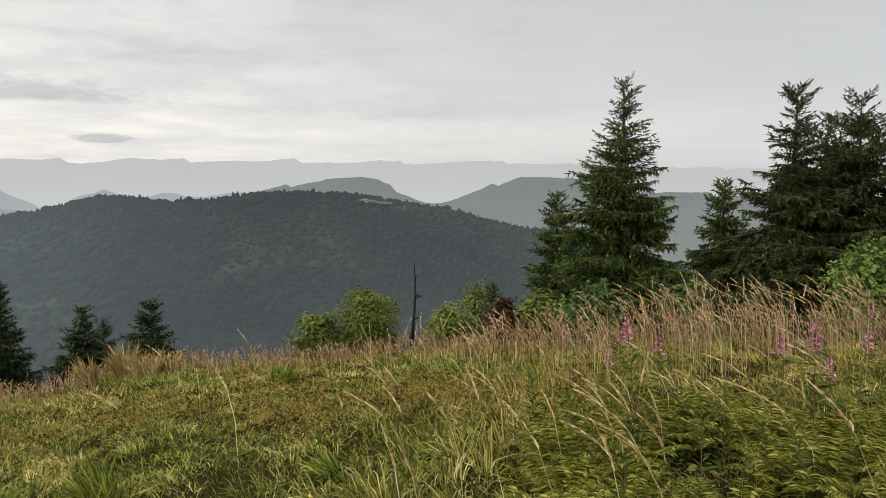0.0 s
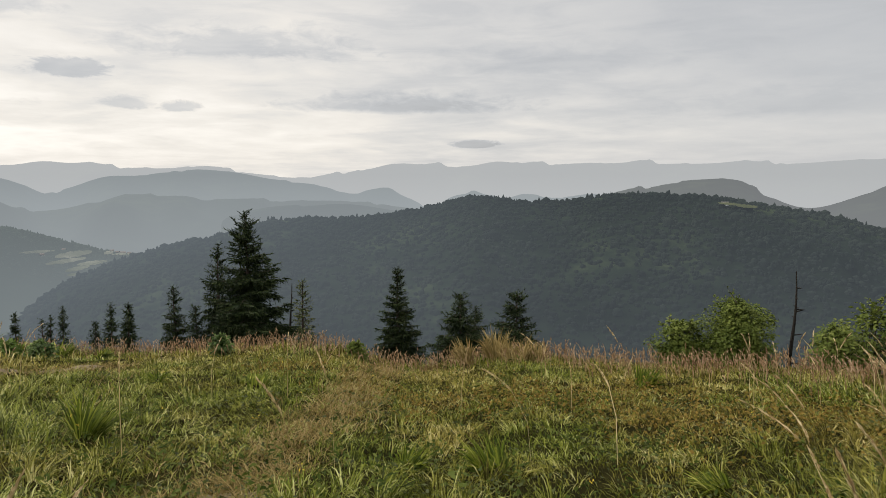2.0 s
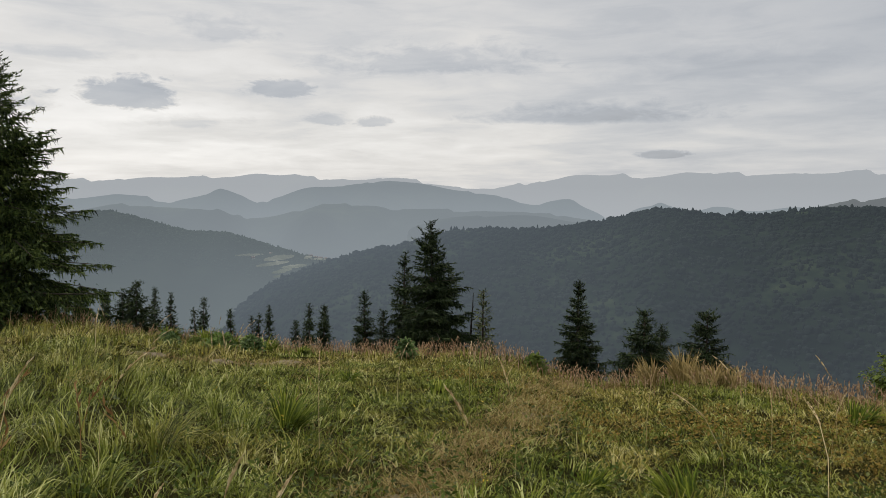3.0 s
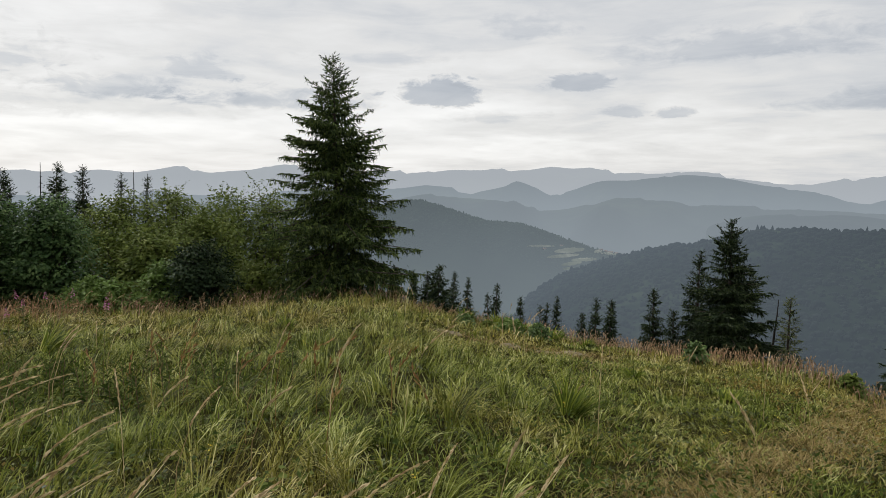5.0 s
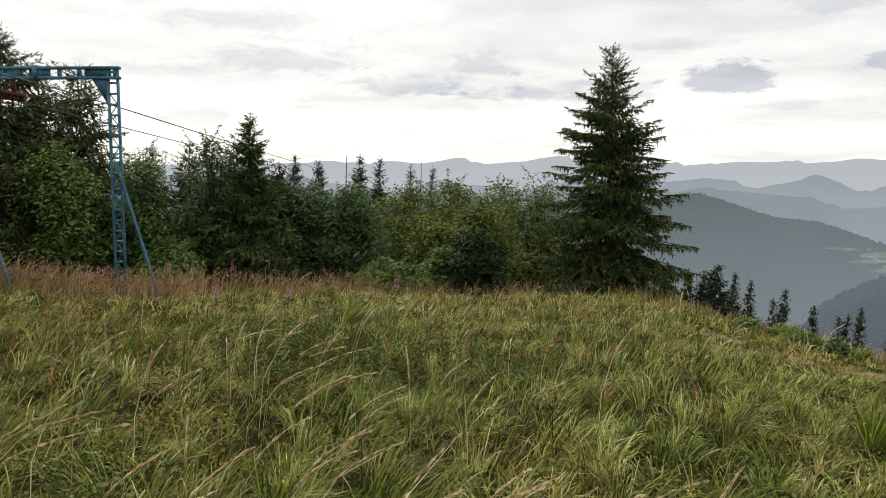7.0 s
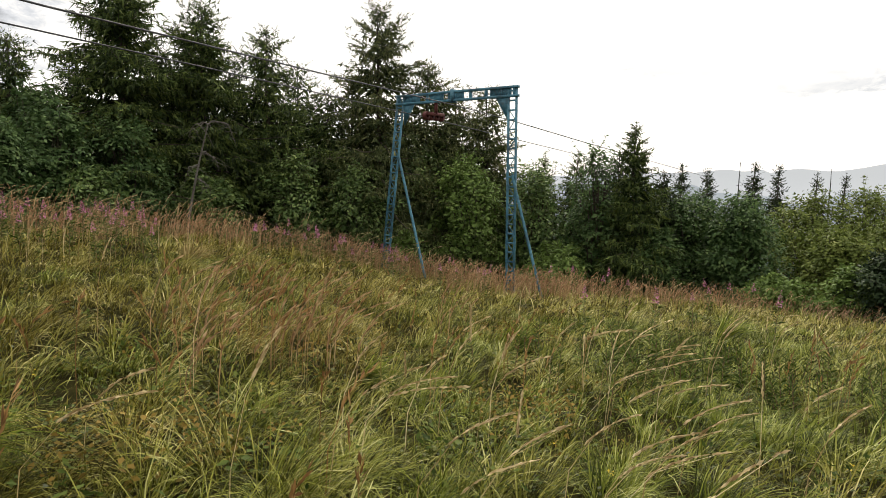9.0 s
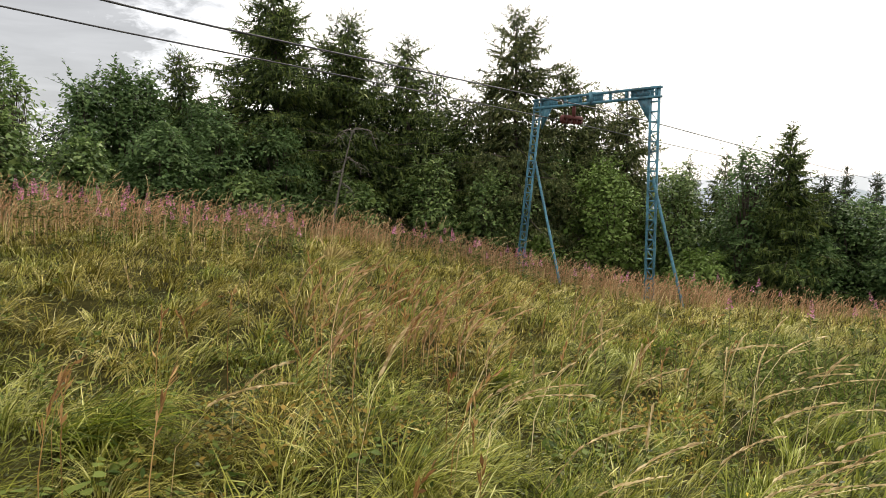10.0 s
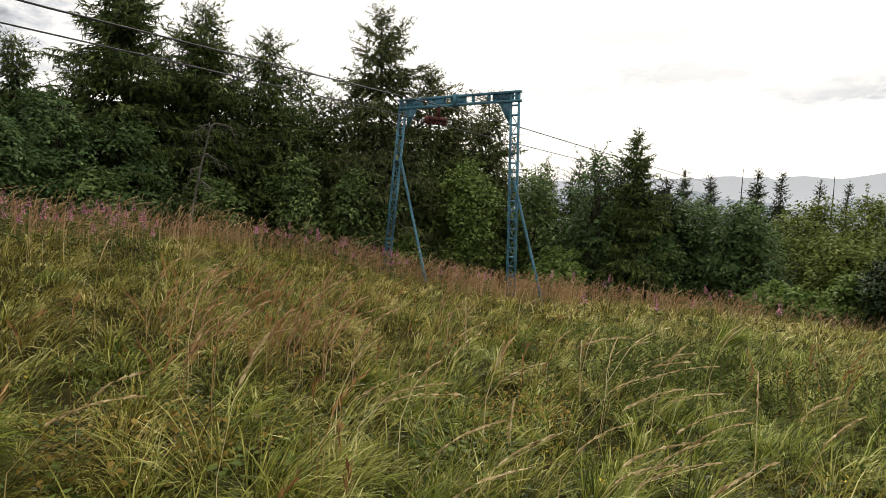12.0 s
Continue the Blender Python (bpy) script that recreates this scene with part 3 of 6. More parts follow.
for haz, hel, hl, hw_, hh, ht in ((54.85, -7.72, 11, 6, 3, 40), (53.9, -5.52, 9, 6, 3, 70), (53.5, -5.46, 8, 6, 3, 20), (53.1, -5.55, 9, 6, 3, 55), (52.7, -5.44, 8, 6, 3, 80), (52.3, -5.52, 8, 5, 3, 10),
                                  (52.0, -5.46, 9, 6, 3, 35), (53.3, -5.66, 8, 5, 3, 60), (57.0, -5.50, 7, 5, 3, 30), (58.4, -5.78, 7, 5, 3, 65), (51.7, -5.5, 8, 5, 3, 75)):
    far_house(slope_point(foot_crest, 1750, 1050, -225, 0.010, haz, hel), hl, hw_, hh, ht, "small pale house in the hazy valley fields")
far_house(slope_point(near_crest, 1200, 560, -235, 0.004, 6.4, -2.42), 9, 6, 3, 20, "small hut beside the pasture on the hill")
# ---- trees and shrubs ----
def tube(points, radii, sides=6):
    """Rings round a line of points: vertices and quads."""
    p = np.asarray(points, float)
    d = np.gradient(p, axis=0)
    d /= np.linalg.norm(d, axis=1, keepdims=True) + 1e-9
    ref = np.where(np.abs(d[:, 2:3]) > 0.9, np.array([[1.0, 0, 0]]), np.array([[0, 0, 1.0]]))
    u = np.cross(d, ref)
    u /= np.linalg.norm(u, axis=1, keepdims=True) + 1e-9
    w = np.cross(d, u)
    a = np.arange(sides) * 2 * math.pi / sides
    ring = u[:, None] * np.cos(a)[None, :, None] + w[:, None] * np.sin(a)[None, :, None]
    v = p[:, None] + ring * np.asarray(radii, float)[:, None, None]
    return v.reshape(-1, 3), grid_faces(len(p), sides, True)


def gather(pieces):
    vs, fs, k = [], [], 0
    for v, f in pieces:
        vs.append(v)
        fs.append(f + k)
        k += len(v)
    return np.concatenate(vs), np.concatenate(fs)


def needle_slips(base, direction, length, width, rng):
    """Spiky slips of needles, one tapered blade each, from base points."""
    d = direction / (np.linalg.norm(direction, axis=1, keepdims=True) + 1e-9)
    s = np.cross(d, rng.normal(size=base.shape))
    s *= (width / (np.linalg.norm(s, axis=1) + 1e-9))[:, None]
    v = np.stack([base - s, base + s, base + d * length[:, None]], 1).reshape(-1, 3)
    return v, np.arange(len(base) * 3).reshape(-1, 3)


def sprays(base, direction, length, width, rng, fold=0.25):
    """Pointed slips (two triangles bent along the middle line) from base points."""
    n = len(base)
    d = direction / (np.linalg.norm(direction, axis=1, keepdims=True) + 1e-9)
    r = rng.normal(size=(n, 3))
    s = np.cross(d, r)
    s /= np.linalg.norm(s, axis=1, keepdims=True) + 1e-9
    nn = np.cross(s, d)
    L, W = length[:, None], width[:, None]
    mid = base + d * L * 0.45
    v = np.stack([base, mid + s * W + nn * W * fold, base + d * L, mid - s * W + nn * W * fold], 1).reshape(-1, 3)
    f = np.arange(n * 4).reshape(n, 4)
    return v, f


def make_spruce(name, label, h, R, n_slips, seed, needle, bare=0.02, gap=0.0, ragged=0.2, droop=0.35, power=0.85, slim_top=0.0, lean=0.0, slip=1.0,
                category="tree", group="", limbs_mat=None, side_reach=0.42, inner=1.0, hang=0.5):
    """A spruce: trunk, boughs, flat side twigs on each bough, and slips of needles that lie along or hang from the twigs."""
    rng = np.random.default_rng(seed)
    tree = new(name)
    # trunk with a slight sway that comes back under the tip
    tz = np.linspace(-0.3, h * 0.985, 12)
    q = np.clip(tz / h, 0, 1)
    sway = 0.012 * h * np.sin(q * math.pi * 2) * math.sin(seed) + lean * q ** 2 * h
    sway2 = 0.010 * h * np.sin(q * math.pi) * math.cos(seed * 1.7)
    r0 = 0.016 * h + 0.02
    v, f = tube(np.stack([sway, sway2, tz], 1), r0 * (1 - q) ** 0.9 + 0.006, 7)
    me = mesh_arrays("trunk", v, [f], [MAT_BARK])
    smooth_shade(me)
    part("trunk", me, tree)
    # loose whorls of boughs and weaker ones between them
    gap_m = 0.11 + 0.026 * h
    tiers = max(5, int((1 - bare) * h / gap_m))
    level = bare + (0.985 - bare) * (np.arange(tiers) + 0.5) / tiers
    u = np.concatenate([np.repeat(level, 5) + rng.normal(0, 0.30 * gap_m / h, tiers * 5), rng.uniform(bare, 0.97, tiers * 2)])
    u = np.sort(np.clip(u, bare, 0.985))
    n_br = len(u)
    az = np.arange(n_br) * 2.399963 + rng.normal(0, 0.6, n_br)
    prof = np.minimum((1 - u) ** (power + 0.12) * (1 - 0.2 * u) * 1.06, 0.66 + 1.5 * u) * (1 - slim_top * np.clip((u - 0.55) / 0.3, 0, 1) * (u < 0.93))
    side = 1 + ragged * np.sin(az * 2 + u * 9 + seed) * 0.6 + rng.normal(0, ragged * 0.5 + 0.06, n_br)
    L = R * prof * np.clip(side, 0.4, 1.4) + 0.009 * h * (1 - u) + 0.07
    keep = ~((rng.random(n_br) < gap) & (u > 0.25))
    u, az, L = u[keep], az[keep], L[keep]
    n_br = len(u)
    zb = u * h
    bx, by = np.interp(zb, tz, sway), np.interp(zb, tz, sway2)
    rise = -0.10 + 0.34 * u + 0.8 * u ** 6 + rng.normal(0, 0.10, n_br)
    sag = droop * (1 - u) + rng.normal(0, 0.07, n_br)

    def on_branch(i, s):
        out = L[i] * s
        z = zb[i] + out * rise[i] - sag[i] * out * s + 0.30 * L[i] * np.maximum(s - 0.66, 0) * (u[i] < 0.85)
        return np.stack([bx[i] + np.cos(az[i]) * out, by[i] + np.sin(az[i]) * out, z], -1)

    limb = []
    for i in range(n_br):
        pts = on_branch(np.full(3, i), np.linspace(0, 0.92, 3))
        limb.append(tube(pts, np.array([1, 0.6, 0.2]) * (0.008 + 0.011 * L[i]), 3))
    v, f = gather(limb)
    tagged(part("branchwork", mesh_arrays("branchwork", v, [f], [limbs_mat or MAT_BARK]), tree), kind="stuff")
    # side twigs: alternating left and right along each bough, shorter towards its end
    count = np.clip((5 + 7 * L / (0.6 + 0.05 * h)).astype(int), 4, 17)
    bi = np.repeat(np.arange(n_br), count)
    nth = np.arange(len(bi)) - np.repeat(np.cumsum(count) - count, count)
    s = np.clip(0.16 + 0.84 * (nth + 0.6) / count[bi] + rng.normal(0, 0.035, len(bi)), 0.08, 1.0)
    sgn = np.where(nth % 2 == 0, 1.0, -1.0)
    last = nth == count[bi] - 1
    root = on_branch(bi, s)
    ahead = on_branch(bi, s + 0.05) - root
    ahead /= np.linalg.norm(ahead, axis=1, keepdims=True) + 1e-9
    horiz = np.stack([-np.sin(az[bi]), np.cos(az[bi]), np.zeros(len(bi))], -1)
    tw_len = (side_reach * L[bi] * (1.12 - s) + 0.10) * rng.uniform(0.65, 1.3, len(bi))
    tw_dir = ahead * 0.8 + horiz * (sgn * np.where(last, 0.1, 0.85))[:, None] + rng.normal(0, 0.12, (len(bi), 3))
    tw_dir /= np.linalg.norm(tw_dir, axis=1, keepdims=True)
    # slips along the twigs: some lie flat, some hang like a fringe
    n_slips = int(n_slips * 1.6)
    j = rng.choice(len(bi), n_slips, p=tw_len ** 1.1 / (tw_len ** 1.1).sum())
    t = rng.random(n_slips) ** 0.8
    size = 0.45 + 0.62 * np.minimum(L[bi[j]], 1.2)
    base = root[j] + tw_dir[j] * (tw_len[j] * t)[:, None]
    base[:, 2] -= 0.30 * tw_len[j] * t ** 2 * (1 - 0.9 * u[bi[j]])
    hangs = rng.random(n_slips) < hang * (1.05 - u[bi[j]]) * 1.3
    cross = np.cross(tw_dir[j], np.array([0, 0, 1.0])) * np.where(rng.random(n_slips) < 0.5, 1, -1)[:, None]
    d = tw_dir[j] * 0.9 + cross * rng.uniform(0.15, 0.8, n_slips)[:, None] + rng.normal(0, 0.18, (n_slips, 3))
    d[:, 2] += np.where(u[bi[j]] > 0.8, 0.25, -0.12)
    down = tw_dir[j] * 0.35 + rng.normal(0, 0.22, (n_slips, 3)) + np.array([0, 0, -1.0])
    d = np.where(hangs[:, None], down, d)
    length = slip * rng.uniform(0.09, 0.20, n_slips) * size * np.where(hangs, 1.25, 1.0)
    v, f = needle_slips(base, d, length, slip * rng.uniform(0.011, 0.023, n_slips) * (0.55 + 0.5 * np.minimum(L[bi[j]], 1.5)), rng)
    fresh = (~hangs) & (t > 0.6) & (s[j] > 0.55) & (rng.random(n_slips) < 0.55)
    # the close inside of the crown
    nc = n_slips // 4
    w = L ** 1.3 + 0.05
    i = rng.choice(n_br, nc, p=w / w.sum())
    cs = rng.uniform(0.03, 0.55, nc)
    cb = on_branch(i, cs) + np.stack([-np.sin(az[i]), np.cos(az[i]), np.zeros(nc)], -1) * (rng.normal(0, 0.20, nc) * L[i])[:, None]
    cb[:, 2] += rng.normal(-0.06, 0.09, nc) * np.minimum(L[i], 1.1)
    cd = np.stack([np.cos(az[i]), np.sin(az[i]), np.full(nc, -0.9)], -1) + rng.normal(0, 0.5, (nc, 3))
    big = slip * inner * (0.45 + 0.6 * np.minimum(L[i], 1.2))
    inside = needle_slips(cb, cd, big * rng.uniform(0.12, 0.25, nc), big * rng.uniform(0.025, 0.046, nc), rng)
    # leader and top whorls
    k = 50
    tb = np.stack([np.full(k, sway[-1]), np.full(k, sway2[-1]), h * (1 - 0.09 * rng.random(k))], 1)
    a = rng.random(k) * 6.283
    top = needle_slips(tb, np.stack([np.cos(a), np.sin(a), np.full(k, 1.1)], 1), rng.uniform(0.05, 0.13, k) * slip, np.full(k, 0.011) * slip, rng)
    v, f = gather([(v, f), inside, top] if n_slips > 2400 else [(v, f), top])
    me = mesh_arrays("foliage", v, [f], [needle, FRESH[needle.name]])
    idx = np.zeros(len(f), np.int32)
    idx[:n_slips] = fresh
    me.polygons.foreach_set("material_index", idx)
    tagged(part("foliage", me, tree), kind="stuff")
    return tagged(tree, label, category, group)


def place(ob, az, r, turn=0.0, sink=0.05, size=1.0):
    x, y = at(az, r)
    ob.matrix_basis = Matrix.LocRotScale((x, y, gz(x, y) - sink), Euler((0, 0, turn)), (size,) * 3)
    return ob


def top_height(az, r, el):
    """How tall a tree at that place is, if its top shows at that elevation."""
    x, y = at(az, r)
    return EYE_H + r * math.tan(radians(el)) - gz(x, y)


def make_shrub(name, label, h, rx, ry, n_leaves, seed, leaf_mat, leaf=0.085, clumps=80, hollow=0.45, peaked=0.0, stems=9, stem_mat=None, category="shrub", group="", low=0.02, tier=0.42, shoots=12):
    """A shrub or small tree: stems, twigs that end in shelves of leaves one over the other, and upright shoots at the top."""
    rng = np.random.default_rng(seed)
    bush = new(name)
    a = rng.random(clumps) * 6.283
    zz = rng.random(clumps) ** 0.8
    zz[0] = 0.97
    wide = np.sqrt(np.clip(1 - np.maximum(zz - 0.35, 0) ** 2 / 0.46, 0.03, 1)) * (1 - peaked * zz)
    rad = (hollow + (1 - hollow) * rng.random(clumps)) * wide * rng.uniform(0.72, 1.14, clumps)
    lump = 1 + 0.18 * np.sin(a * 3 + seed) + 0.12 * np.sin(a * 5 + zz * 6)
    c = np.stack([np.cos(a) * rad * rx * lump, np.sin(a) * rad * ry * lump, h * (low + (0.94 - low) * zz * rng.uniform(0.84, 1.04, clumps))], 1)
    st = []
    for k in range(stems):
        i = rng.integers(clumps)
        q = np.linspace(0, 1, 6)[:, None]
        p0 = np.array([rng.normal(0, 0.12 * rx), rng.normal(0, 0.12 * ry), -0.15])
        p = p0 + (c[i] - p0) * q
        p[:, :2] = p0[:2] + (c[i][:2] - p0[:2]) * q ** 1.6
        st.append(tube(p, np.linspace(1, 0.2, 6) * (0.008 * h + 0.008), 5))
    for i in range(clumps):
        j = np.array([c[i][0] * 0.45, c[i][1] * 0.45, c[i][2] * 0.62])
        q = np.linspace(0, 1, 3)[:, None]
        st.append(tube(j + (c[i] - j) * q, np.array([0.010, 0.007, 0.003]) * (0.5 + 0.25 * h), 3))
    # shelves: flat sprays of leaves that tilt outwards
    spread = 0.34 * (h * rx * ry) ** (1 / 3) * (60 / clumps) ** 0.33 * rng.uniform(0.65, 1.35, clumps)
    outw = np.stack([np.cos(a), np.sin(a), np.zeros(clumps)], 1)
    tilt = np.array([0, 0, 1.0]) + outw * rng.uniform(0.1, 0.75, clumps)[:, None] + rng.normal(0, 0.16, (clumps, 3))
    tilt /= np.linalg.norm(tilt, axis=1, keepdims=True)
    i = rng.choice(clumps, n_leaves, p=spread ** 2 / (spread ** 2).sum())
    off = rng.normal(0, 1, (n_leaves, 3))
    off = off / np.linalg.norm(off, axis=1, keepdims=True) * (rng.random((n_leaves, 1)) ** 0.42)
    off -= tilt[i] * (off * tilt[i]).sum(1, keepdims=True) * (1 - tier)
    base = c[i] + off * spread[i][:, None]
    base[:, 2] -= 0.25 * (off ** 2).sum(1) * spread[i]
    base[:, 2] = np.maximum(base[:, 2], 0.04)
    face = tilt[i] + rng.normal(0, 0.38, (n_leaves, 3)) + off * 0.35
    d = off + rng.normal(0, 0.45, (n_leaves, 3))
    d -= face * ((d * face).sum(1) / (face * face).sum(1))[:, None] * 0.8
    leaf_sets = [leaves(base, d, leaf * rng.uniform(0.6, 1.4, n_leaves), rng, 0.27, face)]
    # upright shoots that break the outline
    high = np.argsort(-c[:, 2] - rng.random(clumps) * 0.3 * h)[:max(shoots, 1)]
    for i in high[:shoots]:
        ln = rng.uniform(0.08, 0.17) * h
        tip = c[i] + np.array([rng.normal(0, 0.08) * h, rng.normal(0, 0.08) * h, ln])
        q = np.linspace(0, 1, 4)[:, None]
        st.append(tube(c[i] + (tip - c[i]) * q, np.linspace(0.008, 0.003, 4), 3))
        n = 26
        q = rng.random((n, 1))
        aa = rng.random(n) * 6.283
        dirs = np.stack([np.cos(aa), np.sin(aa), rng.uniform(-0.1, 0.9, n)], 1)
        leaf_sets.append(leaves(c[i] + (tip - c[i]) * q, dirs, leaf * rng.uniform(0.7, 1.3, n) * (1.15 - 0.5 * q[:, 0]), rng, 0.27))
    v, f = gather(st)
    tagged(part("branchwork", mesh_arrays("branchwork", v, [f], [stem_mat or MAT_BARK]), bush), kind="stuff")
    # leaves inside the crown
    nc = n_leaves // 8
    i = rng.integers(clumps, size=nc)
    cb = c[i] * rng.uniform(0.4, 0.85, (nc, 1)) + rng.normal(0, 0.3, (nc, 3)) * spread[i][:, None]
    cb[:, 2] = np.maximum(cb[:, 2], 0.05)
    leaf_sets.append(leaves(cb, rng.normal(size=(nc, 3)), leaf * rng.uniform(1.4, 2.3, nc), rng, 0.36))
    v, f = gather(leaf_sets)
    tagged(part("foliage", mesh_arrays("foliage", v, [f], [leaf_mat]), bush), kind="stuff")
    return tagged(bush, label, category, group)


def leaves(base, direction, size, rng, slim=0.27, facing=None):
    """Leaf blades that turn their faces up, folded a little along the middle."""
    n = len(base)
    d = direction / (np.linalg.norm(direction, axis=1, keepdims=True) + 1e-9)
    upv = np.array([0, 0, 1.0]) + rng.normal(0, 0.45, (n, 3)) if facing is None else facing
    s = np.cross(d, upv)
    s /= np.linalg.norm(s, axis=1, keepdims=True) + 1e-9
    nn = np.cross(s, d)
    L = size[:, None]
    mid = base + d * L * 0.5
    v = np.stack([base, mid + s * L * slim + nn * L * 0.06, base + d * L - nn * L * 0.08, mid - s * L * slim + nn * L * 0.06], 1).reshape(-1, 3)
    return v, np.arange(n * 4).reshape(n, 4)


def spruce_at(az, r, el, half_width_deg, slips, seed, needle=None, label="dark green spruce standing below the meadow's edge", **kw):
    h = top_height(az, r, el)
    R = 1.15 * r * math.tan(radians(half_width_deg))
    return place(make_spruce("spruce_tree", label, h, R, slips, seed, needle or MAT_NEEDLE, **kw), az, r, turn=seed)


def shrub_at(az, r, el, half_width_deg, n, seed, mat=None, label="green broadleaf shrub in full leaf", depth=1.0, **kw):
    h = top_height(az, r, el)
    R = r * math.tan(radians(half_width_deg))
    kw.setdefault("leaf", 0.12)
    return place(make_shrub(kw.pop("name", "shrub"), label, h, R, R * depth, n, seed, mat or MAT_LEAF, **kw), az, r, turn=radians(az))


def build_trees_right():
    """The stand on the brow where the walk begins."""
    lab = "full green spruce with a bare gap under its leader"
    spruce_at(-14.2, 17.0, 7.35, 6.5, 74000, 11, label=lab, ragged=0.24, power=0.60, hang=0.38, slim_top=0.34, droop=0.22, slip=0.68, inner=0.8)
    spruce_at(-9.25, 18.5, -1.3, 3.1, 34000, 12, label="smaller green spruce beside a tall one", power=0.62, slip=0.76, hang=0.38, inner=0.8)
    spruce_at(-11.8, 17.2, -5.6, 3.0, 8000, 17, label="young green spruce under a taller one", power=0.7, slip=0.8)
    spruce_at(-21.9, 20.0, -0.25, 3.9, 31000, 13, label="loose-branched green spruce beside old ones", ragged=0.4, slip=0.9, power=0.7, hang=0.35, inner=0.8)
    spruce_at(-26.5, 17.0, 6.65, 5.4, 52000, 14, MAT_NEEDLE_OLD, label="old spruce with bare trunk and dead lower limbs", bare=0.2, gap=0.12, ragged=0.45, slim_top=0.35, power=0.6, slip=0.72, hang=0.4, inner=0.75)
    spruce_at(-30.5, 17.5, 5.5, 5.2, 44000, 15, MAT_NEEDLE_OLD, label="old ragged spruce with a broken dead top", bare=0.18, gap=0.12, ragged=0.5, power=0.45, slip=0.72, hang=0.4, inner=0.75)
    spruce_at(-28.6, 18.5, 4.4, 4.2, 28000, 16, MAT_NEEDLE_OLD, label="ragged olive spruce among old ones", bare=0.18, gap=0.1, ragged=0.5, power=0.55, slip=0.72, hang=0.4, inner=0.75)
    spruce_at(-35.5, 18.0, 4.5, 5.0, 14000, 18, label="dense dark spruce at the end of the stand", power=0.6, slip=0.82)
    shrub_at(-31.6, 15.2, -4.2, 3.0, 5000, 21, MAT_LEAF_LIGHT, "light green rowan bush beside old spruces", leaf=0.1)
    shrub_at(-12.6, 15.0, -8.6, 3.0, 4200, 22, MAT_LEAF_SHADED, "low green shrub at a spruce's foot")
    shrub_at(-8.0, 15.5, -9.4, 2.6, 3000, 23, MAT_LEAF_OLIVE, "low olive scrub on the brow")
    shrub_at(-19.5, 15.6, -8.0, 2.4, 3000, 28, MAT_LEAF_SHADED, "low green shrub between spruces")
    shrub_at(6.2, 15.5, -9.0, 3.2, 15000, 24, MAT_LEAF_OLIVE, "rounded olive green willow bush", clumps=110, leaf=0.066)
    shrub_at(10.3, 15.2, -11.2, 2.0, 4200, 25, MAT_LEAF_OLIVE, "small olive green willow bush", leaf=0.075)
    shrub_at(-0.6, 15.5, -10.8, 2.6, 5200, 26, MAT_LEAF_OLIVE, "low olive green bush on the brow", leaf=0.075)
    spruce_at(-4.2, 16.0, -8.9, 1.3, 2200, 19, label="young spruce among low bushes", slip=0.9)
    shrub_at(-5.0, 14.4, -10.3, 1.4, 1500, 27, MAT_LEAF_RUST, "withered rust-brown shrub on the brow")
    shrub_at(-2.6, 19.0, -8.6, 2.4, 2200, 29, MAT_LEAF_OLIVE, "olive birch scrub below the brow")


def build_low_bushes():
    """Small bushes in the meadow's edge above the valley."""
    for k, (az, r, el, hw, n, m, lab) in enumerate(((65.4, 19.5, -10.9, 0.85, 1100, MAT_LEAF, "small dark green bush beside the bare path"), (61.6, 19.0, -11.5, 1.5, 1500, MAT_LEAF_LIGHT, "low pale green bush on the brow"),
                                                    (59.2, 18.6, -11.6, 1.0, 1000, MAT_LEAF, "low green bush on the brow"), (63.4, 19.4, -11.5, 0.8, 800, MAT_LEAF_OLIVE, "low olive bush on the brow"),
                                                    (47.0, 16.6, -12.3, 0.8, 800, MAT_LEAF, "low dark bush on the brow"), (36.5, 15.8, -13.4, 0.9, 800, MAT_LEAF_OLIVE, "low olive bush beside the footpath"))):
        shrub_at(az, r, el, hw, n, 220 + k, m, lab, clumps=24, leaf=0.08, stems=4)


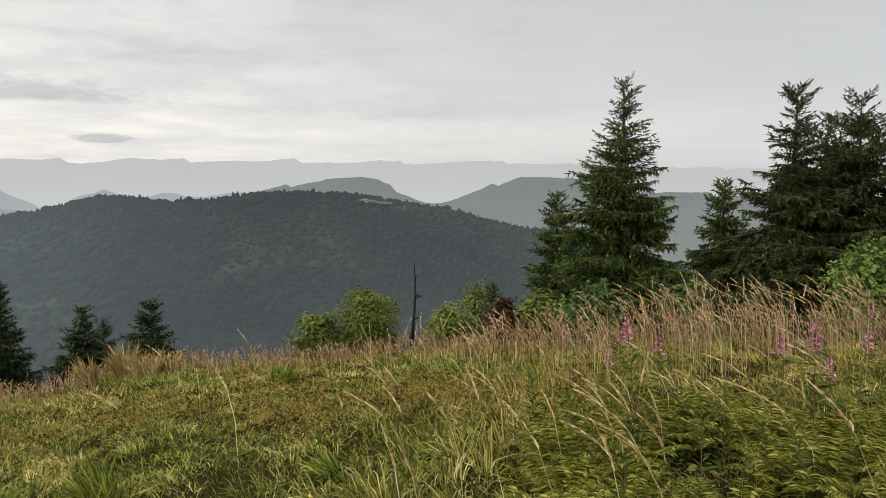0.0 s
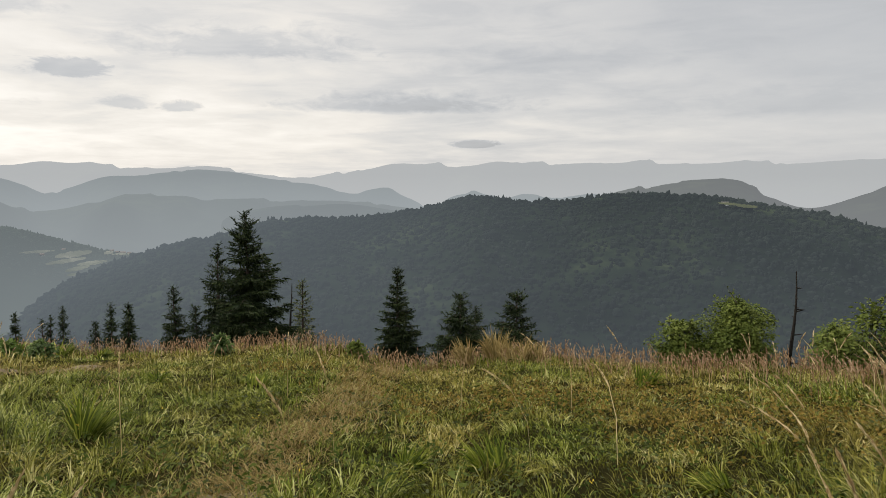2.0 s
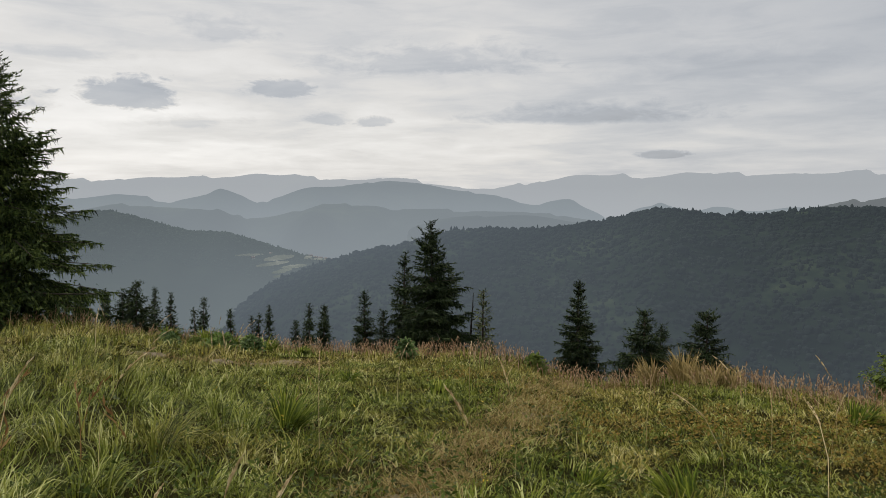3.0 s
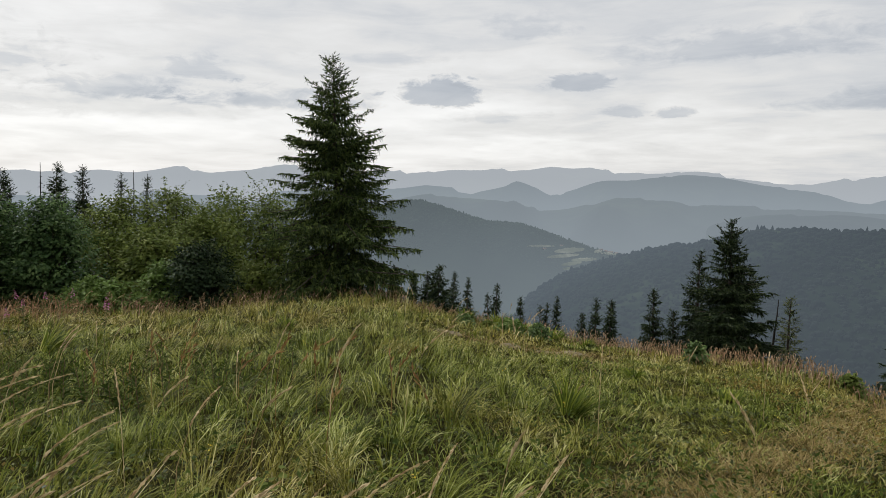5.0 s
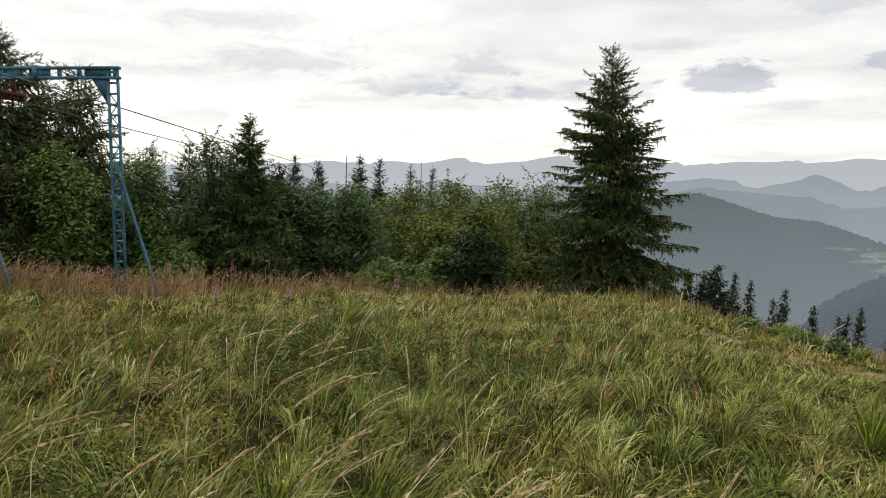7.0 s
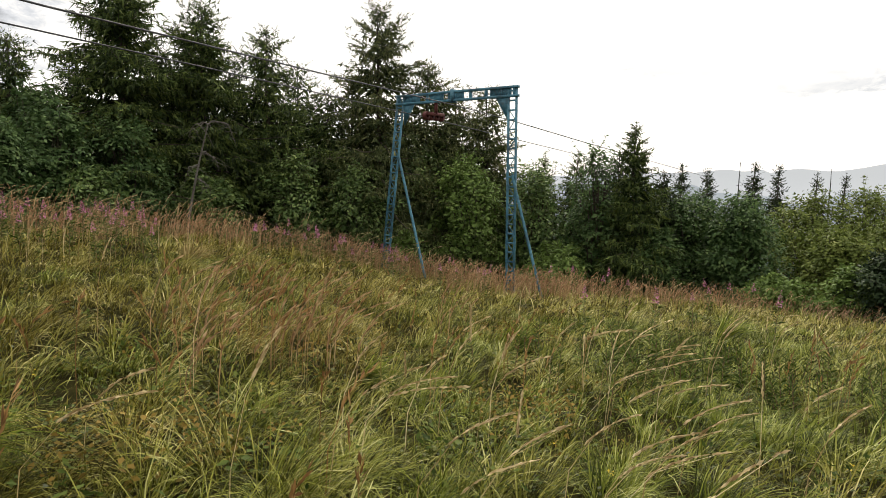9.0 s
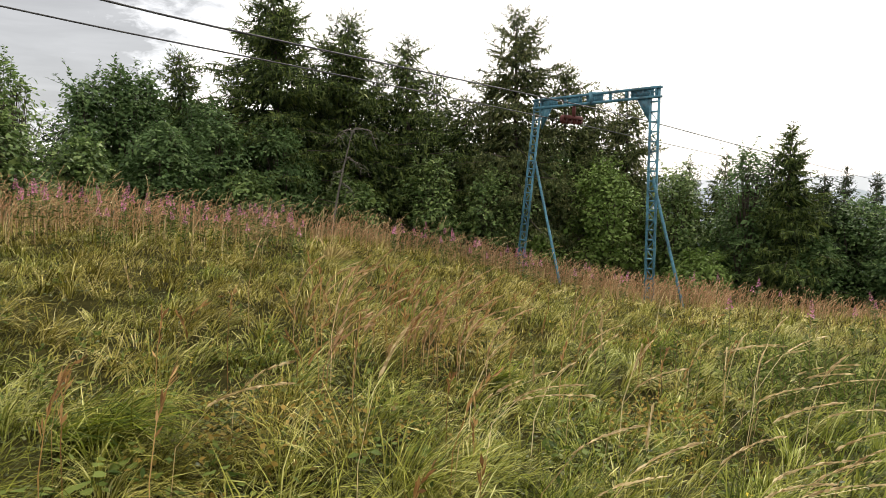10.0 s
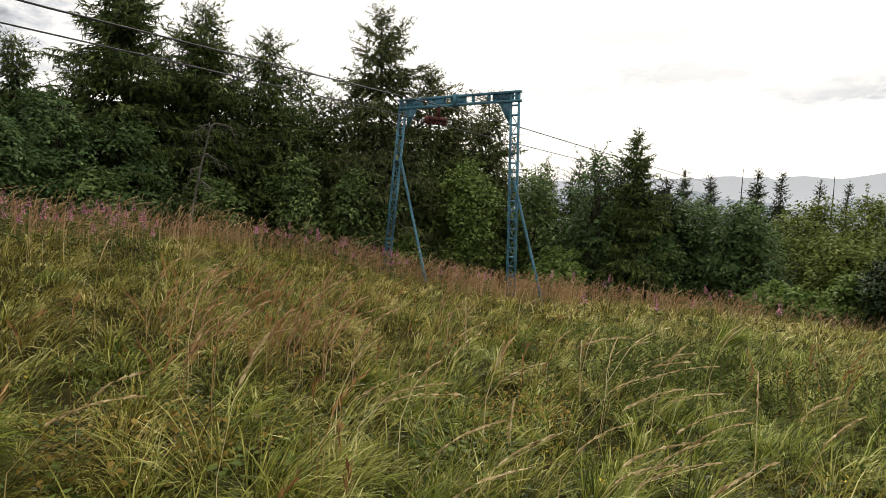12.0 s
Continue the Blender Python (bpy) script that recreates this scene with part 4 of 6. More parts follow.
def build_trees_below():
    """Spruces that look over the meadow's edge from the slope below."""
    near = [(23.0, 21, -9.6, 2.5, 6500, 0.3), (27.6, 22, -9.85, 2.3, 6500, 0.5), (32.65, 24, -7.55, 2.2, 9500, 0.12), (26.3, 23, -10.8, 1.1, 2200, 0.35),
            (44.7, 24, -2.95, 3.1, 17000, 0.35), (46.75, 25.5, -5.35, 2.1, 7500, 0.15), (50.15, 26, -8.45, 1.4, 4200, 0.12), (48.6, 25, -10.1, 1.2, 2400, 0.2),
            ]
    lower = [(53.2, 36, -9.5, 0.8, 1500, 0.2), (54.35, 40, -9.4, 0.6, 1100, 0.3), (55.5, 36, -10.75, 0.5, 900, 0.2), (57.5, 42, -9.4, 0.6, 1100, 0.25),
            (58.3, 40, -10.0, 0.4, 700, 0.2), (58.9, 40, -10.2, 0.35, 600, 0.2), (60.5, 38, -9.6, 0.45, 900, 0.2), (62.4, 44, -8.5, 0.65, 1100, 0.3),
            (63.2, 42, -9.3, 0.5, 800, 0.2), (64.8, 42, -8.1, 0.65, 1300, 0.2), (65.9, 42, -7.6, 0.8, 1500, 0.2), (67.2, 40, -7.1, 1.3, 2600, 0.4),
            (68.2, 41, -7.6, 0.9, 1500, 0.3), (69.3, 41, -7.5, 0.9, 1600, 0.25), (70.9, 40, -7.2, 0.9, 1700, 0.2)]
    for k, (az, r, el, hw, n, rag) in enumerate(near + lower):
        spruce_at(az, r, el, hw * (1.12 if r < 30 else 2.0), int(n * (1.2 if r < 30 else 2.2)), 40 + k, MAT_NEEDLE_DARK, ragged=rag, power=0.95 if rag < 0.3 else 0.68, hang=0.3, slip=1.0 if r < 30 else 1.4, bare=0.12 if r < 30 else 0.2, inner=1.0 if r < 30 else 1.5)
    # the thin one that has lost most needles
    spruce_at(40.35, 26, -8.4, 1.7, 3400, 71, MAT_NEEDLE_BROWN, label="thin young spruce with few needles", ragged=0.2, limbs_mat=MAT_DEAD, hang=0.1)


def build_trees_slope():
    """The big spruce, the thicket next to it and the wood behind the lift."""
    spruce_at(75.9, 25.5, 9.45, 5.6, 58000, 81, label="tall full spruce standing alone at the meadow's edge", power=0.52, droop=0.30, ragged=0.28, slip=0.84, hang=0.38, inner=0.9, slim_top=0.15, gap=0.05)
    shrub_at(86.3, 25.0, -4.9, 3.1, 7000, 82, MAT_BUSH_SHADED, "low rounded dark green bush beside a spruce", depth=0.8)
    shrub_at(93.3, 24.6, -7.4, 3.2, 4500, 83, MAT_LEAF_LIGHT, "low bright green raspberry bush", depth=0.6, leaf=0.12)
    shrub_at(88.6, 25.2, -6.4, 2.6, 3500, 84, MAT_LEAF_LIGHT, "loose pale green bush in the meadow's edge", depth=0.6)
    shrub_at(82.0, 25.4, -6.6, 2.2, 3000, 85, MAT_LEAF_OLIVE, "olive green bush at the foot of a spruce", depth=0.7)
    thicket = [(96.4, 28, -1.2, 3.4, 12000, MAT_LEAF_DEEP_SHADE, "big rounded dark green sallow"), (100.2, 29, -1.0, 3.0, 7000, MAT_LEAF_DEEP_SHADE, "dark green sallow in the thicket"),
            (91.5, 31, -1.0, 4.2, 10000, MAT_LEAF_OLIVE, "olive green birch scrub"), (88.0, 32, -0.8, 4.0, 10000, MAT_LEAF_OLIVE, "tall olive green birch scrub"),
            (84.2, 33, -0.6, 4.2, 10000, MAT_LEAF_OLIVE, "tall birch scrub behind a dark young spruce"), (80.8, 33, -0.5, 3.6, 8000, MAT_LEAF_OLIVE, "birch scrub beside a tall spruce"),
            (90.0, 28, -3.4, 3.6, 7000, MAT_LEAF_OLIVE, "waist-high olive green scrub"), (86.0, 29, -2.4, 3.8, 7500, MAT_LEAF_OLIVE, "light olive scrub in the thicket"),
            (102.4, 26.6, -4.2, 2.6, 6000, MAT_LEAF_DEEP_SHADE, "dark green sallow bush in the thicket"), (107.6, 28, 0.1, 2.8, 6500, MAT_LEAF_DEEP_SHADE, "dense green sallow bush"),
            (106.9, 27.2, 3.1, 1.7, 3600, MAT_LEAF_SHADED, "tall airy green rowan beside a spruce"), (112.0, 28, 1.1, 2.8, 7500, MAT_LEAF, "green rowan bush behind the lift"), (110.0, 26, -5.6, 2.6, 3500, MAT_LEAF_LIGHT, "low bright green shrub by the lift"),
            ]
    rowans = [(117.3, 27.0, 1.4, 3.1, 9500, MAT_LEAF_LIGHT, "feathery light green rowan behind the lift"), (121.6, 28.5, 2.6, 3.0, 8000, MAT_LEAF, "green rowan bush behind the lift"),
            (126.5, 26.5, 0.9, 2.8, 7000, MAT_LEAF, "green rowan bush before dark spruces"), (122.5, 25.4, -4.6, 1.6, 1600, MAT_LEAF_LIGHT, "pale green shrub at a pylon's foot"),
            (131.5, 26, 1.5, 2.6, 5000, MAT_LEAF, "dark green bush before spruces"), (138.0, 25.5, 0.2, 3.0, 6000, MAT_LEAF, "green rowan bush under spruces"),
            (143.5, 24.5, 4.2, 3.2, 8000, MAT_LEAF_SHADED, "tall green rowan bush"), (148.5, 23.5, 6.0, 3.2, 8500, MAT_LEAF_SHADED, "green rowan with layered leaves"),
            (146.0, 22.8, 0.6, 2.8, 4500, MAT_LEAF, "low green rowan bush"), (152.0, 22, 4.4, 3.2, 8500, MAT_LEAF_SHADED, "dense green sallow bush"),
            (154.7, 24, 8.1, 2.2, 8500, MAT_LEAF_SHADED, "tall upright green rowan tree"), (153.0, 24.5, 7.9, 1.9, 7000, MAT_LEAF_SHADED, "upright green rowan with layered leaves"), (157.8, 21, 3.2, 2.6, 5000, MAT_LEAF, "green rowan bush at the wood's edge"), (157.2, 23.6, 7.4, 2.2, 7500, MAT_LEAF_SHADED, "tall upright green rowan tree"), (149.6, 25.2, 6.9, 2.0, 5000, MAT_LEAF_SHADED, "upright green rowan with layered leaves"),
            (163.5, 19, 5.5, 3.4, 5000, MAT_LEAF, "straggly olive rowan tree"), (161.8, 20, 8.4, 2.3, 1500, MAT_LEAF, "thin-crowned rowan with bare twigs")]
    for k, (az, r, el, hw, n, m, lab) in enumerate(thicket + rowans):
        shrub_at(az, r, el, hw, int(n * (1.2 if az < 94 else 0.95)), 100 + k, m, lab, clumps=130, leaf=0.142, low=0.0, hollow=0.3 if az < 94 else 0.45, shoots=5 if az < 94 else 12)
    slender = [(104.15, 27.0, 4.0, 2.3, 11000, 0.6, MAT_NEEDLE), (105.4, 29.5, 1.6, 2.2, 7000, 0.5, MAT_NEEDLE_DARK), (102.0, 29.0, 0.2, 2.6, 6000, 0.4, MAT_NEEDLE_DARK), (108.6, 31, 1.8, 2.2, 4500, 0.6, MAT_NEEDLE), (111.2, 31, 1.4, 1.8, 3500, 0.4, MAT_NEEDLE),
            (98.9, 40, 0.4, 1.3, 2400, 0.4, MAT_NEEDLE_DARK), (95.6, 42, 1.0, 1.2, 2400, 0.3, MAT_NEEDLE_DARK), (94.0, 43, 0.8, 1.0, 2000, 0.3, MAT_NEEDLE_DARK),
            (91.5, 42, 0.2, 0.9, 1300, 0.4, MAT_NEEDLE_DARK), (89.7, 42, 0.1, 0.8, 1300, 0.4, MAT_NEEDLE_DARK), (100.7, 36, 0.8, 1.2, 1900, 0.5, MAT_NEEDLE_DARK),
            ]
    wood = [(116.0, 30, 6.7, 2.9, 9000, 0.4, MAT_NEEDLE_BROWN), (118.4, 30, 6.2, 2.8, 8000, 0.4, MAT_NEEDLE_BROWN), (120.6, 29.5, 8.7, 3.4, 10000, 0.5, MAT_NEEDLE_BROWN),
            (124.7, 28.5, 13.2, 3.4, 12500, 0.5, MAT_NEEDLE_BROWN), (128.6, 29, 6.6, 2.8, 6500, 0.4, MAT_NEEDLE), (133.2, 28.5, 11.1, 3.0, 10000, 0.45, MAT_NEEDLE),
            (138.0, 27.5, 12.8, 3.6, 14000, 0.3, MAT_NEEDLE), (143.7, 26.5, 15.6, 3.9, 16500, 0.25, MAT_NEEDLE), (141.2, 29, 9.6, 2.8, 6000, 0.4, MAT_NEEDLE_DARK),
            (150.7, 26, 9.3, 2.5, 7000, 0.4, MAT_NEEDLE), (148.4, 28, 5.6, 2.6, 5000, 0.4, MAT_NEEDLE_DARK), (158.8, 27, 3.5, 2.6, 4000, 0.4, MAT_NEEDLE_DARK),
            (131.0, 30, 8.6, 2.6, 6000, 0.4, MAT_NEEDLE), (135.7, 29.5, 8.6, 2.6, 6000, 0.35, MAT_NEEDLE_DARK), (126.6, 29, 7.6, 2.4, 5500, 0.4, MAT_NEEDLE_BROWN), (146.8, 28, 7.0, 2.4, 5000, 0.35, MAT_NEEDLE_DARK)]
    for k, (az, r, el, hw, n, rag, m) in enumerate(slender + wood):
        spruce_at(az, r, el, hw * (1.75 if az > 113 else 1.7 if r > 35 else 1.5), int(n * (1.75 if az > 113 else 1.5)), 140 + k, m, label="tall dark spruce in the wood behind the lift" if az > 113 else "slender dark spruce rising from the thicket",
                  ragged=rag if az > 113 else 0.6 * rag, gap=0.06 if az > 113 else 0.0, power=0.52 if az > 113 else 0.72, slip=1.0 if az > 113 else 1.1, droop=0.35, bare=0.4 if r > 35 else 0.08, side_reach=0.46, inner=1.3, hang=0.5)


def make_snag(az, r, el, seed, girth=0.05, category="dead tree"):
    """A dead stem with a few broken stubs."""
    h = top_height(az, r, el)
    rng = np.random.default_rng(seed)
    ob = new("dead_tree")
    z = np.linspace(-0.2, h, 9)
    v, f = tube(np.stack([0.04 * np.sin(z * 2 + seed), 0.03 * np.cos(z * 1.6), z], 1), np.linspace(girth, 0.012, 9), 6)
    part("trunk", mesh_arrays("trunk", v, [f], [MAT_SNAG]), ob)
    st = []
    for k in range(int(7 + h * 3)):
        zz = rng.uniform(0.25, 0.97) * h
        a, l = rng.random() * 6.283, rng.uniform(0.08, 0.34) * (1.25 - zz / h)
        q = np.linspace(0, 1, 3)[:, None]
        p = np.array([0.04 * math.sin(zz * 2 + seed), 0.03 * math.cos(zz * 1.6), zz]) + q * np.array([math.cos(a) * l, math.sin(a) * l, rng.uniform(-0.3, 0.4) * l])
        st.append(tube(p, [0.017, 0.012, 0.006], 4))
    v, f = gather(st)
    tagged(part("broken_branchwork", mesh_arrays("broken_branchwork", v, [f], [MAT_SNAG]), ob), kind="stuff")
    tagged(ob, "bare grey dead spruce stem with broken stubs", category)
    return place(ob, az, r)


def build_dead_tangle(az, r, el):
    """A dead spruce: a leaning pale stem whose broken top arches over, with curled twigs that hang from it."""
    rng = np.random.default_rng(77)
    ob = new("dead_tree")
    h = top_height(az, r, el)
    q = np.linspace(0, 1, 10)
    stem = np.stack([-0.55 + 0.75 * q ** 1.4, 0.06 * np.sin(q * 5), -0.2 + (h - 0.1) * q], 1)
    v, f = tube(stem, np.linspace(0.055, 0.022, 10), 6)
    part("trunk", mesh_arrays("trunk", v, [f], [MAT_DEAD]), ob, "pale grey barkless stem")
    arches = []
    for side, up, reach, rise, fall, deep in ((1, 9, 0.85, 0.20, 0.75, -0.3), (-1, 9, 0.55, 0.12, 0.40, 0.25), (1, 7, 0.50, 0.02, 0.55, 0.2), (-1, 6, 0.40, 0.05, 0.35, -0.3), (1, 5, 0.35, 0.0, 0.2, -0.2)):
        s = np.linspace(0, 1, 12)
        p = stem[up] + np.stack([side * reach * s + 0.04 * np.sin(s * 9 + up), deep * s + 0.06 * np.sin(s * 7), rise * np.sin(s * 2.4) * 1.1 - fall * s ** 2.6 + 0.03 * np.sin(s * 11)], 1)
        arches.append(p)
        v, f = tube(p, np.linspace(0.022, 0.007, 12), 5)
        part("limb", mesh_arrays("limb", v, [f], [MAT_DEAD]), ob)
    tw = []
    for k in range(60):
        p0 = arches[k % 5][rng.integers(1, 12)]
        l = rng.uniform(0.12, 0.5)
        s = np.linspace(0, 1, 6)
        way = rng.normal(0, 1, 3) * np.array([0.8, 0.5, 0.45]) + np.array([0, 0, -0.3])
        p = p0 + s[:, None] * way * l + np.stack([0.05 * np.sin(s * rng.uniform(3, 8)), 0 * s, -0.35 * l * s ** 2], 1)
        tw.append(tube(p, np.linspace(0.009, 0.003, 6), 3))
    v, f = gather(tw)
    tagged(part("bare_branchwork", mesh_arrays("bare_branchwork", v, [f], [MAT_DEAD]), ob), kind="stuff")
    tagged(ob, "grey dead spruce with an arched broken top and hanging twigs", "dead tree")
    return place(ob, az, r, turn=radians(az))


build_trees_right()
build_low_bushes()
build_trees_below()
build_trees_slope()
for az_s, r_s, el_s in ((2.4, 16.5, -7.1), (96.7, 41, 0.9), (90.7, 42, 0.4), (41.3, 26, -8.65)):
    make_snag(az_s, r_s, el_s, int(az_s * 7), 0.07 if r_s < 20 else 0.09)
build_dead_tangle(138.2, 23.2, 4.4)


# ---- far woods on the hill ----
def build_far_woods(seed, n, az0, az1, u0, crest_fn, r_crest, r_foot, z_foot, bumpy, mat, big_by, label, on_crest):
    rng = np.random.default_rng(seed)
    az = rng.uniform(az0, az1, n)
    u = np.where(rng.random(n) < on_crest, rng.uniform(0.96, 1.0, n), rng.uniform(u0, 1.0, n))
    r = r_foot + (r_crest - r_foot) * u
    top = EYE_H + r_crest * np.tan(np.radians(crest_fn(az)))
    z = z_foot + (top - z_foot) * np.sin(u * math.pi / 2) ** 1.15
    z += np.where(u < 0.97, r_crest * bumpy * np.sin(math.pi * u) * folds(az, u), 0)
    a = np.radians(az)
    c = np.stack([-np.sin(a) * r, np.cos(a) * r, z], 1)
    fir = rng.random(n) < 0.25
    ring = np.arange(5) * math.pi / 2.5
    big = rng.lognormal(0, 0.28, n) * (0.55 + 0.45 * r / 1000) * big_by
    w = np.where(fir, rng.uniform(1.3, 2.2, n), rng.uniform(2.2, 4.0, n)) * big
    h = np.where(fir, rng.uniform(3.0, 5.0, n), rng.uniform(2.0, 3.6, n)) * big
    jit = rng.uniform(0.85, 1.15, (n, 5))
    turn = rng.random(n) * 6.283
    low = np.stack([c[:, None, 0] + np.cos(ring + turn[:, None]) * w[:, None] * jit, c[:, None, 1] + np.sin(ring + turn[:, None]) * w[:, None] * jit,
                    np.repeat((c[:, 2] - h * 0.35)[:, None], 5, 1)], -1)
    k = np.where(fir, 0.55, 0.80)[:, None]
    mid = np.stack([c[:, None, 0] + np.cos(ring + turn[:, None] + 0.5) * w[:, None] * k * jit[:, ::-1], c[:, None, 1] + np.sin(ring + turn[:, None] + 0.5) * w[:, None] * k * jit[:, ::-1],
                    (c[:, 2] + h * 0.58)[:, None] + rng.normal(0, 0.2, (n, 5))], -1)
    tip = np.stack([c[:, 0], c[:, 1], c[:, 2] + h], -1)[:, None]
    v = np.concatenate([low, mid, tip], 1)
    j = np.arange(5)
    quads = np.stack([j, (j + 1) % 5, 5 + (j + 1) % 5, 5 + j], -1)
    tris = np.stack([5 + j, 5 + (j + 1) % 5, np.full(5, 10)], -1)
    off = (np.arange(n) * 11)[:, None, None]
    m = mesh_arrays("far_woods", v.reshape(-1, 3), [(quads[None] + off).reshape(-1, 4), (tris[None] + off).reshape(-1, 3)], [mat])
    smooth_shade(m)
    tagged(new("far_woods", m), label, "forest", kind="stuff")


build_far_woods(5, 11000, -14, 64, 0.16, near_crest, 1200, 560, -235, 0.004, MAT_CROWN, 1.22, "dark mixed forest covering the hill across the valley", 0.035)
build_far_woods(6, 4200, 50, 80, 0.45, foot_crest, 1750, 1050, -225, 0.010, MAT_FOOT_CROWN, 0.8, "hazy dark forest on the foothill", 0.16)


# ---- the lift ----
MAT_BLUE = solid("weathered_blue_paint", [(0.22, (0.060, 0.058, 0.055)), (0.42, (0.045, 0.120, 0.160)), (0.6, (0.075, 0.215, 0.285)), (0.82, (0.190, 0.350, 0.410))], 11, 0.5, 0.3)
MAT_RUST = solid("rusty_red_iron", [(0.2, (0.045, 0.018, 0.014)), (0.6, (0.11, 0.028, 0.024)), (0.9, (0.19, 0.06, 0.045))], 14, 0.7, 0.4)
MAT_STEEL = solid("dull_steel_rope", [(0.2, (0.03, 0.03, 0.032)), (0.8, (0.09, 0.09, 0.095))], 20, 0.6, 0.0, 0.4)


def bar(p, q, w, d, side):
    """A straight bar of w by d from p to q; side: the way of its w."""
    p, q, side = Vector(p), Vector(q), Vector(side)
    ax = (q - p).normalized()
    s = (side - ax * side.dot(ax)).normalized()
    t = ax.cross(s)
    v = [tuple(e + s * (a * w / 2) + t * (b * d / 2)) for e in (p, q) for a, b in ((-1, -1), (1, -1), (1, 1), (-1, 1))]
    f = [(0, 1, 5, 4), (1, 2, 6, 5), (2, 3, 7, 6), (3, 0, 4, 7), (3, 2, 1, 0), (4, 5, 6, 7)]
    return np.array(v), np.array(f)


def bars_part(name, bars, parent, mat, label=""):
    v, f = gather(bars)
    return part(name, mesh_arrays(name, v, [f], [mat]), parent, label)


def bevel_part(ob, w=0.006):
    md = ob.modifiers.new("worn_edge", "BEVEL")
    md.width, md.segments = w, 1


def build_pylon():
    xr, yr = at(113.75, 21.0)
    xl, yl = at(122.75, 23.6)
    ztop = EYE_H + 21.0 * math.tan(radians(6.75))
    pyl = new("lift_pylon")
    pyl.location = (xr, yr, gz(xr, yr))
    tr, tl = Vector((xr, yr, ztop)), Vector((xl, yl, ztop))
    br = Vector((*at(113.75, 20.95), 0))
    br.z = gz(br.x, br.y) - 0.3
    bl = Vector((*at(124.2, 24.0), 0))
    bl.z = gz(bl.x, bl.y) - 0.3
    o = pyl.location
    along = (tl - tr).normalized()
    for foot, head in ((br, tr), (bl, tl)):
        foot, head = foot - o, head - o
        ax = (head - foot).normalized()
        length = (head - foot).length
        w0, w1 = 0.135, 0.135
        rails = [bar(foot + along * (s * w0), head + along * (s * w1), 0.062, 0.06, along) for s in (-1, 1)]
        leg = bars_part("leg", rails, pyl, MAT_BLUE)
        bevel_part(leg)
        n = 23
        for k in range(n):
            q = foot + ax * (length * (k + 0.6) / n)
            bars_part("rung", [bar(q - along * 0.11, q + along * 0.11, 0.05, 0.05, ax)], leg, MAT_BLUE)
            q2 = q + ax * (length / n)
            turn = 1 if k % 2 else -1
            if k < n - 3:
                bars_part("lacing", [bar(q - along * (0.11 * turn), q2 + along * (0.11 * turn), 0.02, 0.02, along)], leg, MAT_BLUE)
        # a gusset where the leg meets the beam
        side = 1 if foot is not None and (head - (tr - o)).length < 0.01 else -1
        g = [(head + along * (side * a) + Vector((0, 0, b)) + (along.cross(Vector((0, 0, 1)))) * c) for c in (-0.03, 0.03) for a, b in ((0.16, -0.22), (0.62, -0.22), (0.16, -0.95))]
        part("gusset", mesh_arrays("gusset", np.array([tuple(p) for p in g]), [np.array([[0, 1, 4, 3], [1, 2, 5, 4], [2, 0, 3, 5]]), np.array([[0, 2, 1], [3, 4, 5]])], [MAT_BLUE]), pyl)
    a, b = tr - o - along * 0.20, tl - o + along * 0.20
    dn = Vector((0, 0, 1))
    beam = bars_part("crossbeam", [bar(a, b, 0.07, 0.14, dn), bar(a - dn * 0.26, b - dn * 0.26, 0.07, 0.14, dn)], pyl, MAT_BLUE)
    bevel_part(beam)
    span = b - a
    for q in (0.03, 0.12, 0.24, 0.36, 0.48, 0.60, 0.72, 0.84, 0.97):
        bars_part("batten", [bar(a + span * q, a + span * q - dn * 0.26, 0.07, 0.09, along)], beam, MAT_BLUE)
    for q, wq in ((0.13, 0.75), (0.48, 0.62), (0.64, 0.55), (0.86, 0.7)):
        bars_part("plate", [bar(a + span * q - along * wq / 2 - dn * 0.13, a + span * q + along * wq / 2 - dn * 0.13, 0.24, 0.02, dn)], beam, MAT_BLUE)
    bars_part("joint_collar", [bar(a + span * 0.5 + dn * 0.07, a + span * 0.5 - dn * 0.33, 0.12, 0.18, along)], beam, MAT_BLUE)
    # the raking stays, thinner than the legs
    for (az1, r1, e1), (az2, r2) in (((113.7, 20.9, -0.25), (111.0, 20.3)), ((122.95, 23.7, 1.2), (120.6, 22.4))):
        p = Vector((*at(az1, r1), EYE_H + r1 * math.tan(radians(e1)))) - o
        qx, qy = at(az2, r2)
        q = Vector((qx, qy, gz(qx, qy) - 0.2)) - o
        v, f = tube([tuple(p), tuple((p + q) / 2), tuple(q)], [0.045] * 3, 8)
        part("stay", mesh_arrays("stay", v, [f], [MAT_BLUE]), pyl)
    tagged(pyl, "weathered blue steel lattice portal of a ski tow", "lift pylon")
    # the roller battery hangs under the beam
    sh = new("roller_battery")
    c = tr.lerp(tl, 0.66) - Vector((0, 0, 0.62))
    sh.location = c
    out = along.cross(dn).normalized()
    bars_part("hanger", [bar(Vector((0, 0, 0.36)), Vector((0, 0, -0.02)), 0.10, 0.05, along)], sh, MAT_RUST)
    arm = bars_part("rocker", [bar(out * -0.45 - dn * 0.04, out * 0.45 - dn * 0.04, 0.10, 0.05, dn)], sh, MAT_RUST)
    bevel_part(arm)
    for k in (-0.38, -0.13, 0.13, 0.38):
        a2 = np.linspace(0, 2 * math.pi, 15)[:-1]
        rim = []
        for rad, off in ((0.05, -0.05), (0.14, -0.045), (0.11, -0.01), (0.11, 0.01), (0.14, 0.045), (0.05, 0.05)):
            rim.append(np.array([tuple(out * (k + math.cos(t) * rad) + dn * (math.sin(t) * rad - 0.1) + along * (off + 0.09)) for t in a2]))
        v = np.concatenate(rim)
